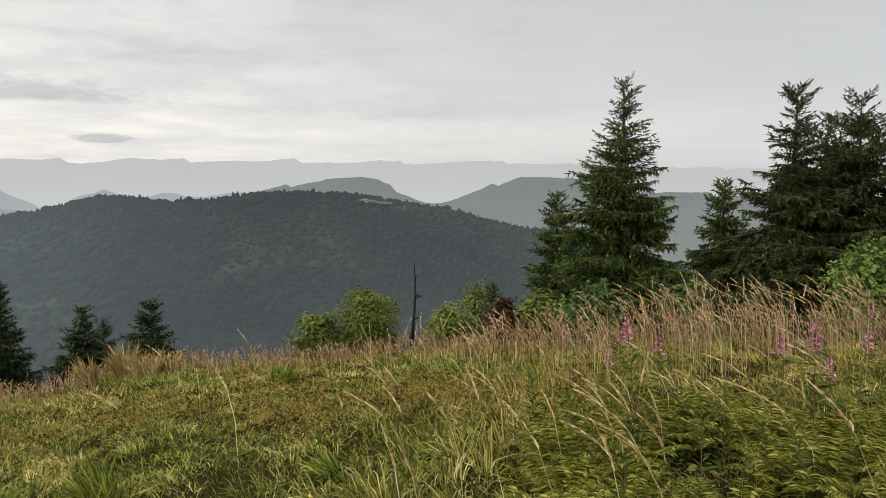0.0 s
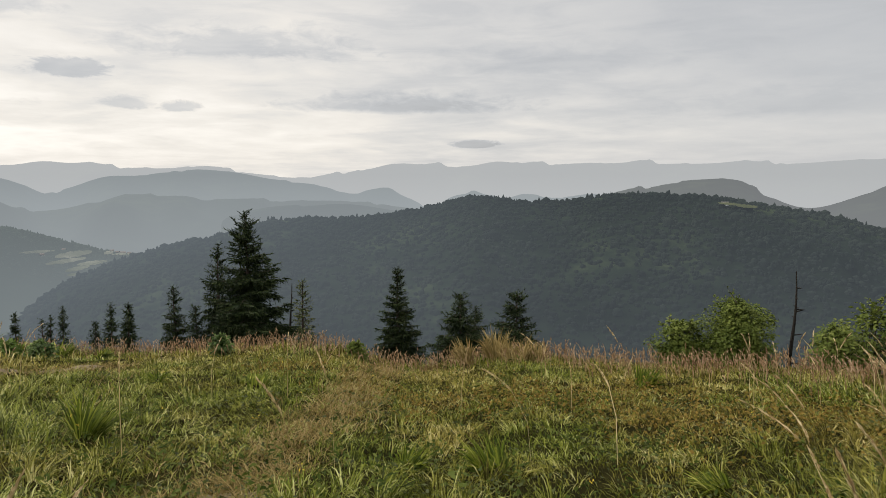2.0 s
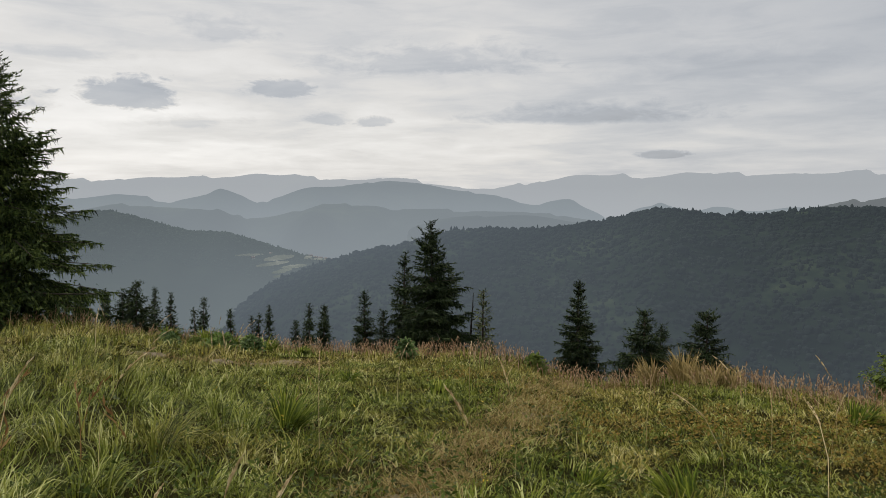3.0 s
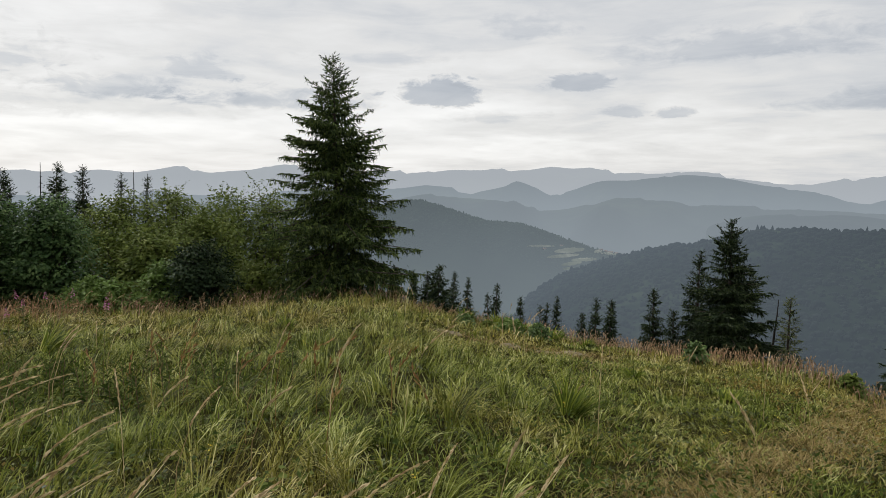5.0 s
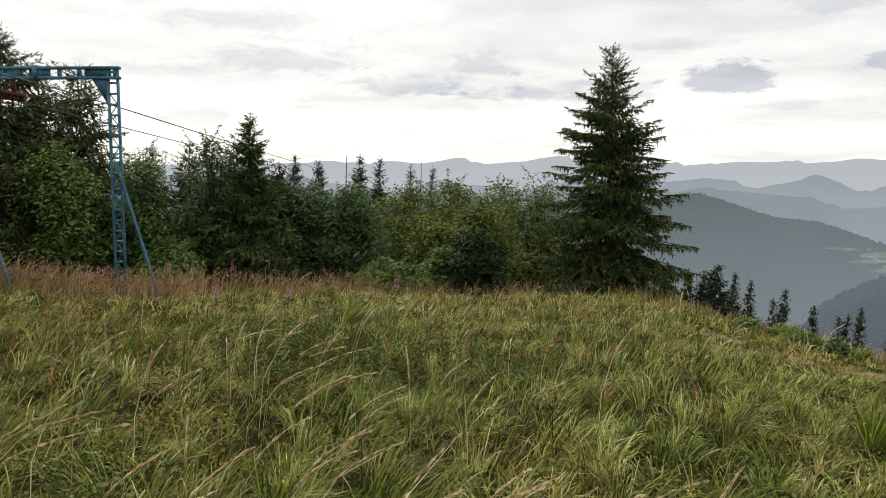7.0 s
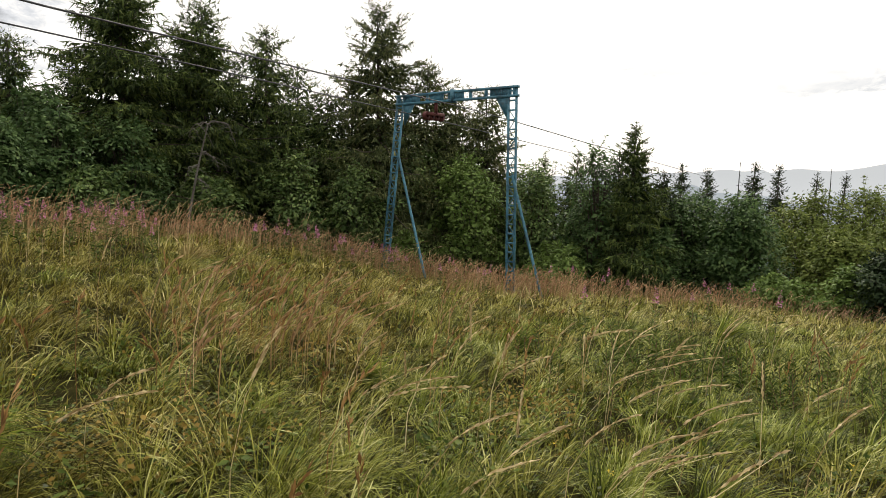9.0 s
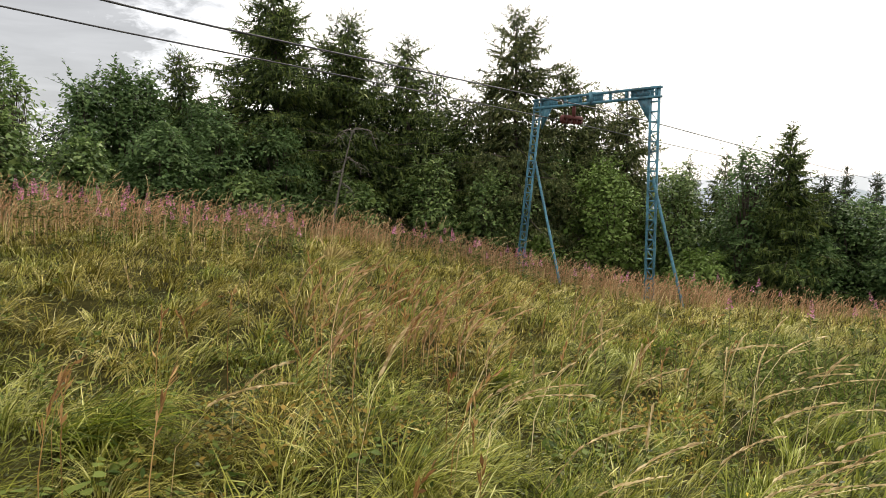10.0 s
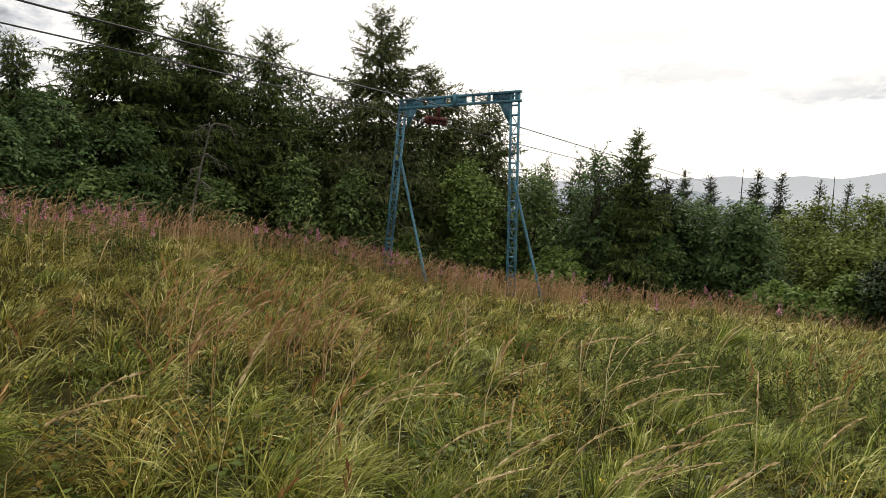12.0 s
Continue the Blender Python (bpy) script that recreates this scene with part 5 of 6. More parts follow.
        part("roller", mesh_arrays("roller", v, [grid_faces(6, 14, True)], [MAT_RUST]), sh)
    tagged(sh, "rusty red roller battery hanging under a blue beam", "pulley")


def build_cable(pts, label):
    p = np.array(pts, float)
    t = np.linspace(0, 1, len(p))
    q = np.linspace(0, 1, 60)
    line = np.stack([np.interp(q, t, p[:, k]) for k in range(3)], 1)
    ker = np.ones(7) / 7
    for k in range(3):
        line[3:-3, k] = np.convolve(line[:, k], ker, "valid")
    v, f = tube(line, np.full(60, 0.016), 6)
    me = mesh_arrays("cable", v, [f], [MAT_STEEL])
    smooth_shade(me)
    return tagged(new("cable", me), label, "cable", "tow ropes")


build_pylon()
LAB_CABLE = "dark steel tow rope running through the portal"
build_cable([(24, -14.4, 6.6), (-3.8, -12.5, 4.18), (-12, -12.25, 3.78), (-20.0, -11.9, 3.33), (-34, -12.0, 2.58), (-60, -12.3, 1.2)], LAB_CABLE)
build_cable([(24, -9.8, 6.2), (-3.9, -9.6, 3.86), (-12, -9.55, 3.59), (-19.5, -9.55, 3.37), (-31.2, -9.5, 2.71), (-60, -9.6, 1.3)], LAB_CABLE)

# ---- grass, flowers and ferns ----
def sector(rng, n, r0, r1, a0=-36.0, a1=166.0, clip_edge=1.0):
    """Random points of the meadow between two distances, as far as its edge."""
    r = np.sqrt(rng.uniform(r0 ** 2, r1 ** 2, n))
    a = rng.uniform(a0, a1, n)
    ok = r < edge_radius(a) + clip_edge
    r, a = r[ok], np.radians(a[ok])
    return -np.sin(a) * r, np.cos(a) * r


def blades(x, y, height, width, rng, segs=3, bend=0.5, wind=(-0.28, 0.30)):
    """Tapered blades that arch over; each one an island of its own."""
    n = len(x)
    z = ground_z(x, y) - 0.02
    a = rng.random(n) * 6.283
    bx = np.cos(a) * bend * rng.uniform(0.3, 1.3, n) + wind[0] * rng.uniform(0.4, 1.2, n)
    by = np.sin(a) * bend * rng.uniform(0.3, 1.3, n) + wind[1] * rng.uniform(0.4, 1.2, n)
    face = rng.random(n) * 6.283
    sx, sy = np.cos(face) * width, np.sin(face) * width
    rows = []
    for k in range(segs + 1):
        u = k / segs
        px, py = x + bx * height * u ** 1.8, y + by * height * u ** 1.8
        pz = z + height * (u - 0.30 * np.hypot(bx, by) * u ** 2.2)
        w = (1 - u) ** 0.7 * 0.5 + (0.12 if 0 < k < segs else 0)
        if k < segs:
            rows.append(np.stack([px - sx * w, py - sy * w, pz], 1))
            rows.append(np.stack([px + sx * w, py + sy * w, pz], 1))
        else:
            rows.append(np.stack([px, py, pz], 1))
    nv = 2 * segs + 1
    v = np.stack(rows, 1).reshape(-1, 3)
    off = (np.arange(n) * nv)[:, None]
    quads = np.concatenate([off + np.array([[2 * k, 2 * k + 1, 2 * k + 3, 2 * k + 2]]) for k in range(segs - 1)]) if segs > 1 else np.zeros((0, 4), int)
    tris = off + np.array([[2 * segs - 2, 2 * segs - 1, 2 * segs]])
    return v, quads, tris


def join(sets):
    vs, qs, ts, k = [], [], [], 0
    for v, q, t in sets:
        vs.append(v), qs.append(q + k), ts.append(t + k)
        k += len(v)
    return np.concatenate(vs), [np.concatenate(qs), np.concatenate(ts)]


def lushness(x, y):
    """How tall and thick the sward grows: trodden along the track, low before the bare strip for the view, rank
    elsewhere.
    """
    short = 1 - 0.40 * np.clip((azimuth(x, y) + 2) / 10, 0, 1) * np.clip((66 - azimuth(x, y)) / 10, 0, 1) * np.clip((np.hypot(x, y) - 2.5) / 2.5, 0, 1)
    return short * np.clip(0.80 + 0.34 * wave(x, y, 1.1, 3.0) + 0.30 * wave(x, y, 2.6, 1.0), 0.42, 1.5) * (1 - 0.42 * np.exp(-((x + 1.5) ** 2 + (y - 8) ** 2) / 18)) * (1 - 0.62 * on_track(x, y)) * (1 - 0.6 * on_track(x, y, BARE[2:], 0.5)) * (1 - 0.6 * on_track(x, y, LOW_TURF, 0.6))


TRACK = [(-3.0, 1.6), (-3.6, 3.1), (-4.2, 4.3), (-4.8, 5.6), (-5.4, 7.0), (-6.7, 9.0), (-8.1, 11.7), (-8.8, 13.2)]
BARE = [(-3.4, 2.6), (-7.0, 4.4), (-12.7, 9.0), (-12.6, 7.4), (-14.4, 6.1)]
# sward kept low here so that the bare strip shows from the camera
LOW_TURF = [(-12.0, 8.7), (-11.9, 7.2), (-13.5, 5.8)]


def on_track(x, y, line=TRACK, half=0.45):
    best = np.full(np.shape(x), 1e9)
    for (x0, y0), (x1, y1) in zip(line, line[1:]):
        dx, dy = x1 - x0, y1 - y0
        t = np.clip(((x - x0) * dx + (y - y0) * dy) / (dx * dx + dy * dy), 0, 1)
        best = np.minimum(best, np.hypot(x - x0 - t * dx, y - y0 - t * dy))
    return np.exp(-(best / half) ** 2)


def tufts(x, y, per, length, reach, width, rng, segs, sprawl=1.0):
    """Tussocks: long blades that spring from one spot, arch outwards and lie over, a little with the wind."""
    n = len(x)
    i = np.repeat(np.arange(n), per)
    m = len(i)
    a = rng.random(m) * 6.283
    rad = reach * np.sqrt(rng.random(m)) * rng.uniform(0.5, 1.3, n)[i]
    px, py = x[i] + np.cos(a) * rad, y[i] + np.sin(a) * rad
    pz = ground_z(px, py) - 0.02
    run = length * lushness(x, y)[i] * rng.uniform(0.7, 1.3, n)[i] * rng.uniform(0.45, 1.2, m)
    out = rng.uniform(0.15, 0.8, m)
    bx, by = np.cos(a) * out + rng.normal(-0.42, 0.5, n)[i], np.sin(a) * out + rng.normal(0.45, 0.5, n)[i]
    lean = np.hypot(bx, by) + 1e-6
    bx, by = bx / lean, by / lean
    pitch = 1.50 - 0.42 * np.minimum(lean, 1.4) * rng.uniform(0.5, 1.2, m)
    curl = sprawl * rng.uniform(0.55, 1.1, n)[i] * rng.uniform(0.7, 3.0, m)
    w = width * rng.uniform(0.55, 1.45, m)
    turn = rng.normal(0, 0.5, m)
    sx, sy = -by * np.cos(turn) * w, bx * np.cos(turn) * w
    sz = np.sin(turn) * w * 0.7
    swerve = rng.normal(0, 0.35, m)
    rows = []
    for k in range(segs + 1):
        t = (1 - (k / segs) ** 2.2) ** 0.5 * 0.5
        if k < segs:
            rows += [np.stack([px - sx * t, py - sy * t, pz - sz * t], 1), np.stack([px + sx * t, py + sy * t, pz + sz * t], 1)]
        else:
            rows.append(np.stack([px, py, pz], 1))
        u = (k + 0.5) / segs
        ang = np.maximum(pitch - curl * u ** 1.25, -0.75)
        step = run / segs
        px = px + (bx - by * swerve * u) * np.cos(ang) * step
        py = py + (by + bx * swerve * u) * np.cos(ang) * step
        pz = pz + np.sin(ang) * step
    nv = 2 * segs + 1
    v = np.stack(rows, 1).reshape(-1, 3)
    off = (np.arange(m) * nv)[:, None]
    quads = np.concatenate([off + np.array([[2 * k, 2 * k + 1, 2 * k + 3, 2 * k + 2]]) for k in range(segs - 1)])
    return v, quads, off + np.array([[2 * segs - 2, 2 * segs - 1, 2 * segs]])


def build_grass():
    rng = np.random.default_rng(21)
    sets = []
    # tussocks, and the short turf between them
    for r0, r1, tuft_dens, per, hh, reach, ww, segs, dens in ((1.3, 4.5, 19, 56, 0.46, 0.10, 0.0058, 4, 120), (4.5, 9.0, 12, 40, 0.44, 0.12, 0.0082, 3, 130),
                                                              (9.0, 15.0, 7, 34, 0.44, 0.18, 0.0105, 2, 130), (15.0, 28.0, 4.2, 24, 0.48, 0.22, 0.021, 2, 80)):
        area = 0.5 * math.radians(202) * (r1 * r1 - r0 * r0)
        x, y = sector(rng, int(area * tuft_dens), r0, r1)
        keep = ~((azimuth(x, y) < -13) & (np.hypot(x, y) < 6) & (rng.random(len(x)) < 0.55)) & (on_track(x, y, BARE[2:], 0.6) < 0.4) & (on_track(x, y, LOW_TURF, 0.6) < 0.5)
        x, y = x[keep], y[keep]
        sets.append(tufts(x, y, per, hh, reach, ww, rng, segs))
        x, y = sector(rng, int(area * dens), r0, r1)
        keep = on_track(x, y, BARE[2:], 0.45) < 0.55
        x, y = x[keep], y[keep]
        h = 0.19 * lushness(x, y) * rng.uniform(0.5, 1.4, len(x))
        sets.append(blades(x, y, h, ww * rng.uniform(0.7, 1.5, len(x)), rng, 2, 0.9))
    # short close turf on the brow, where the ground is walked on
    for r0, r1, dens, ww in ((2.5, 6, 520, 0.0068), (6, 10, 460, 0.0100), (10, 17, 300, 0.0165)):
        x, y = sector(rng, int(0.5 * math.radians(76) * (r1 * r1 - r0 * r0) * dens), r0, r1, -8, 68)
        keep = on_track(x, y, BARE[2:], 0.45) < 0.55
        x, y = x[keep], y[keep]
        sets.append(blades(x, y, rng.uniform(0.05, 0.14, len(x)), ww * rng.uniform(0.7, 1.5, len(x)), rng, 2, 1.2))
    # the meadow where the camera turns its back, and under its feet
    for n, r0, r1, per, ww in ((750, 0.9, 6, 28, 0.011), (1100, 6, 14, 18, 0.026)):
        x, y = sector(rng, n, r0, r1, 166, 324)
        sets.append(tufts(x, y, per, 0.5, 0.2, ww, rng, 2))
    x, y = sector(rng, 60, 0.3, 1.4, -36, 166)
    sets.append(tufts(x, y, 30, 0.3, 0.12, 0.009, rng, 2))
    v, fs = join(sets)
    tagged(new("meadow_grass", mesh_arrays("meadow_grass", v, fs, [MAT_GRASS])), "tussocky green and yellow meadow grass arching in the wind", "grass", kind="stuff")


def seed_heads(x, y, height, rng, head=0.16, wide=0.012, bits=9, lean=0.35, wind=(-0.25, 0.3), stalk=0.004, spread=0.14, bit_len=0.42):
    """Thin stalks, each with a plume of small spikelets."""
    n = len(x)
    z = ground_z(x, y)
    a = rng.random(n) * 6.283
    lx = np.cos(a) * lean * rng.uniform(0.1, 1, n) + wind[0]
    ly = np.sin(a) * lean * rng.uniform(0.1, 1, n) + wind[1]

    def along(u):
        return np.stack([x + lx * height * u ** 3, y + ly * height * u ** 3, z + height * (u - 0.30 * np.hypot(lx, ly) * u ** 4)], 1)

    face = np.stack([np.cos(a + 1.3), np.sin(a + 1.3), 0 * a], 1) * stalk
    steps = [along(np.full(n, q)) for q in (0.0, 0.45, 0.75, 1.0)]
    v1 = np.stack([p + sg * face * wd for p, wd in zip(steps, (1, 1, 0.8, 0.5)) for sg in (-1, 1)], 1).reshape(-1, 3)
    off = (np.arange(n) * 8)[:, None]
    q1 = np.concatenate([off + np.array([[2 * k, 2 * k + 1, 2 * k + 3, 2 * k + 2]]) for k in range(3)])
    i = np.repeat(np.arange(n), bits)
    u = 1 - head / height[i] * rng.random(n * bits)
    c = np.stack([x[i] + lx[i] * height[i] * u ** 3, y[i] + ly[i] * height[i] * u ** 3, z[i] + height[i] * (u - 0.30 * np.hypot(lx, ly)[i] * u ** 4)], 1)
    tang = np.stack([lx[i] * 3 * u ** 2, ly[i] * 3 * u ** 2, 1 - 1.2 * np.hypot(lx, ly)[i] * u ** 3], 1)
    d = tang + rng.normal(0, spread, (n * bits, 3))
    v2, q2 = sprays(c, d, np.full(n * bits, head * bit_len) * rng.uniform(0.6, 1.3, n * bits), np.full(n * bits, wide) * rng.uniform(0.6, 1.3, n * bits), rng)
    return gather([(v1, q1), (v2, q2)])


def build_seed_grass():
    rng = np.random.default_rng(31)
    # tall pale plumes, thickest near the old spruces and along the near bank
    xs, ys = [], []
    for n, r0, r1, a0, a1 in ((55, 5.0, 11.5, -34, -2), (34, 2.6, 6, -34, 4), (14, 2.6, 5.5, 62, 120), (12, 4, 10, 0, 60), (60, 5, 20, 60, 165), (14, 2.2, 5, 100, 150), (105, 8.5, 12.5, -34, -15), (40, 8, 12, -15, 6), (14, 5.2, 7.0, 95, 112), (70, 12, 15.5, 143, 164), (40, 15, 20, 120, 143)):
        x, y = sector(rng, n, r0, r1, a0, a1)
        xs.append(x), ys.append(y)
    x, y = np.concatenate(xs), np.concatenate(ys)
    az = azimuth(x, y)
    v, f = seed_heads(x, y, rng.uniform(0.6, 1.05, len(x)) * np.where(((az < -12) & (np.hypot(x, y) > 8)) | ((az > 118) & (np.hypot(x, y) > 12)), 1.35, 1.0), rng, 0.24, 0.0066, 28, 0.45, (-0.22, 0.28), 0.0024, 0.09, 0.2)
    tagged(new("plume_grass", mesh_arrays("plume_grass", v, [f], [MAT_STRAW])), "tall dry straw-coloured grass plumes nodding over the meadow", "grass", kind="stuff")
    # big nodding plumes close by
    x, y = np.concatenate([sector(rng, 8, 2.35, 2.8, 91, 101), sector(rng, 6, 3.4, 4.4, 98, 108), sector(rng, 5, 2.4, 3.0, 77, 90), sector(rng, 3, 2.3, 2.6, 64, 74), sector(rng, 3, 2.6, 4.0, 118, 150), sector(rng, 5, 2.8, 5.0, -32, -14), sector(rng, 4, 5, 9, 2, 20)], 1)
    v, f = seed_heads(x, y, rng.uniform(0.6, 0.9, len(x)), rng, 0.25, 0.0062, 60, 0.22, (-0.40, 0.58), 0.0028, 0.1, 0.15)
    tagged(new("nodding_plumes", mesh_arrays("nodding_plumes", v, [f], [MAT_STRAW])), "large pale feathery grass plumes nodding in the wind", "grass", kind="stuff")
    # rust-brown dead stalks in loose groups
    xs, ys = [], []
    for gx, gy, n in ((-5.2, -4.9, 26), (-4.6, -4.2, 16), (-3.2, -3.9, 12), (-6.5, -3.0, 12), (-2.2, -2.2, 6), (-9.0, -6.0, 14), (-5.5, 1.0, 10), (-7.5, 0.2, 12), (1.6, 5.0, 8), (-1.0, -3.4, 8)):
        xs.append(rng.normal(gx, 0.45, n)), ys.append(rng.normal(gy, 0.45, n))
    x, y = np.concatenate(xs), np.concatenate(ys)
    v, f = seed_heads(x, y, rng.uniform(0.5, 0.95, len(x)), rng, 0.26, 0.007, 12, 0.45, (-0.12, 0.16), 0.0025, 0.22, 0.3)
    tagged(new("dead_stalks", mesh_arrays("dead_stalks", v, [f], [MAT_STALK])), "rust-brown dry flower stalks standing in the grass", "grass", kind="stuff")
    # dense clumps of brown plumes on the slope towards the lift
    xs, ys = [], []
    for gx, gy, n in ((-4.7, -4.05, 22), (-5.4, -5.5, 6), (-4.0, -4.6, 6), (-6.6, -5.2, 6), (-8.6, -4.6, 8), (-3.2, -3.6, 4)):
        xs.append(rng.normal(gx, 0.2, n)), ys.append(rng.normal(gy, 0.2, n))
    x, y = np.concatenate(xs), np.concatenate(ys)
    v, f = seed_heads(x, y, rng.uniform(0.55, 1.0, len(x)), rng, 0.36, 0.007, 26, 0.3, (-0.24, 0.29), 0.003, 0.10, 0.2)
    tagged(new("brown_plumes", mesh_arrays("brown_plumes", v, [f], [MAT_RED])), "clumps of dry tan-brown reed grass leaning in the wind", "grass", kind="stuff")
    # reddish bents in a belt along the meadow's edge
    n = 9000
    a = np.concatenate([rng.uniform(-36, 95, n // 2), rng.uniform(95, 166, n - n // 2)])
    re = edge_radius(a)
    r = re + 0.8 - np.abs(rng.normal(0, 1, n)) * np.where(a > 95, 1.9, 1.4)
    ar = np.radians(a)
    x, y = -np.sin(ar) * r, np.cos(ar) * r
    h = np.interp(a, *TAB_H) * np.where(rng.random(n) < 0.12, rng.uniform(1.2, 1.6, n), rng.uniform(0.5, 1.15, n)) * np.where((a > -4) & (a < 70), 0.62, 1.0)
    # and thick round the feet of the lift
    for a0, a1, r0, r1 in ((108, 119, 18.6, 20.9), (118, 128, 21.3, 23.6)):
        x2, y2 = sector(rng, 380, r0, r1, a0, a1)
        x, y, h = np.concatenate([x, x2]), np.concatenate([y, y2]), np.concatenate([h, rng.uniform(0.5, 0.95, len(x2))])
    low_az = azimuth(x, y) < 92
    for pick, mat, label in ((low_az, MAT_BENT, "tan flowering bent grass along the brow"), (~low_az, MAT_RED, "reddish-brown flowering bent grass along the meadow's edge")):
        v, f = seed_heads(x[pick], y[pick], h[pick], rng, 0.16, 0.010, 5, 0.35, (-0.12, 0.14), 0.004, 0.2)
        tagged(new("bent_grass", mesh_arrays("bent_grass", v, [f], [mat])), label, "grass", kind="stuff")


MAT_PETAL = leafy("fireweed_petals", [(0.0, (0.36, 0.10, 0.22)), (0.5, (0.56, 0.20, 0.36)), (1.0, (0.72, 0.36, 0.52))], 2.0, 0.6, 0.3)
MAT_YELLOW = leafy("yellow_petals", [(0.0, (0.6, 0.42, 0.03)), (1.0, (0.8, 0.62, 0.08))], 2.0, 0.6, 0.3)
MAT_HERB = leafy("herb_leaves", [(0.0, (0.034, 0.055, 0.010)), (0.5, (0.075, 0.110, 0.020)), (1.0, (0.17, 0.200, 0.050))], 1.5, 0.6, 0.3, gloss=0.06)
MAT_MAT = leafy("mat_leaves", [(0.0, (0.030, 0.042, 0.010)), (0.5, (0.075, 0.092, 0.020)), (0.85, (0.135, 0.148, 0.038)), (1.0, (0.17, 0.14, 0.045))], 1.2, 0.5, 0.2, own=0.8)
MAT_FERN = leafy("fern_green", [(0.0, (0.060, 0.070, 0.010)), (0.5, (0.150, 0.160, 0.024)), (1.0, (0.38, 0.35, 0.085))], 1.5, 0.55, 0.2, gloss=0.08)
MAT_STEM = solid("reddish_stems", [(0.2, (0.09, 0.05, 0.03)), (0.8, (0.18, 0.12, 0.06))], 30, 0.8, 0.0)


def make_fireweed(h, seed):
    rng = np.random.default_rng(seed)
    ob = new("fireweed")
    z = np.linspace(-0.05, h, 6)
    bend = 0.05 * h * (np.maximum(z, 0) / h) ** 2 * rng.uniform(-1, 1)
    v, f = tube(np.stack([bend, bend * 0.4, z], 1), np.linspace(0.005, 0.002, 6), 4)
    part("stem", mesh_arrays("stem", v, [f], [MAT_STEM]), ob)
    n = 60
    u = rng.uniform(0.12, 0.74, n)
    a = np.arange(n) * 2.4
    base = np.stack([np.interp(u * h, z, bend), np.interp(u * h, z, bend) * 0.4, u * h], 1)
    v, f = leaves(base, np.stack([np.cos(a), np.sin(a), rng.uniform(0.1, 0.6, n)], 1), rng.uniform(0.09, 0.16, n), rng, 0.09)
    tagged(part("leafage", mesh_arrays("leafage", v, [f], [MAT_HERB]), ob), kind="stuff")
    n = 60
    u = rng.uniform(0.76, 1.0, n)
    a = rng.random(n) * 6.283
    wide = 0.042 * (1.02 - u) / 0.26 + 0.005
    base = np.stack([np.interp(u * h, z, bend) + np.cos(a) * wide * 0.5, np.interp(u * h, z, bend) * 0.4 + np.sin(a) * wide * 0.5, u * h], 1)
    v, f = leaves(base, np.stack([np.cos(a), np.sin(a), rng.uniform(-0.4, 0.5, n)], 1), wide * rng.uniform(0.5, 0.9, n) + 0.008, rng, 0.36)
    tagged(part("flower_spike", mesh_arrays("flower_spike", v, [f], [MAT_PETAL]), ob), kind="stuff")
    return tagged(ob, "flowering pink fireweed standing in meadow grass", "flower", "fireweed in the meadow")


def build_flowers():
    rng = np.random.default_rng(41)
    kinds = [make_fireweed(h, 50 + k) for k, h in enumerate((0.9, 1.0, 0.78, 1.12))]
    spots = []
    for n, r0, r1, a0, a1 in ((74, 13, 17.5, 140, 165), (38, 17, 22.5, 118, 140), (12, 17, 22, 94, 118), (4, 9, 15, 85, 125)):
        x, y = sector(rng, n, r0, r1, a0, a1, -0.5)
        spots += list(zip(x, y))
    spots += [at(a, r) for a, r in ((-13.9, 7), (-14.5, 6.8), (-15.9, 6.6), (-18.2, 6.5), (-26.2, 6), (-30.2, 6), (-29, 5.3), (-31.5, 7.5), (-32.2, 11))]
    for k, (x, y) in enumerate(spots):
        m = Matrix.LocRotScale((x, y, gz(x, y) - 0.03), Euler((rng.normal(0, 0.06), rng.normal(0, 0.06), rng.random() * 6.28)), None)
        if k < len(kinds):
            kinds[k].matrix_basis = m
        else:
            copy_thing(kinds[k % len(kinds)], m)
    # small yellow flowers
    x, y = sector(rng, 170, 2.4, 16)
    z = ground_z(x, y)
    pts = np.stack([x, y, z + rng.uniform(0.2, 0.42, len(x))], 1)
    i = np.repeat(np.arange(len(x)), 6)
    a = rng.random(len(i)) * 6.283
    v, f = leaves(pts[i] + rng.normal(0, 0.012, (len(i), 3)), np.stack([np.cos(a), np.sin(a), np.full(len(i), 0.3)], 1), rng.uniform(0.010, 0.018, len(i)), rng, 0.4)
    tagged(new("yellow_flowers", mesh_arrays("yellow_flowers", v, [f], [MAT_YELLOW])), "tiny yellow meadow flowers scattered in grass", "flower", kind="stuff")


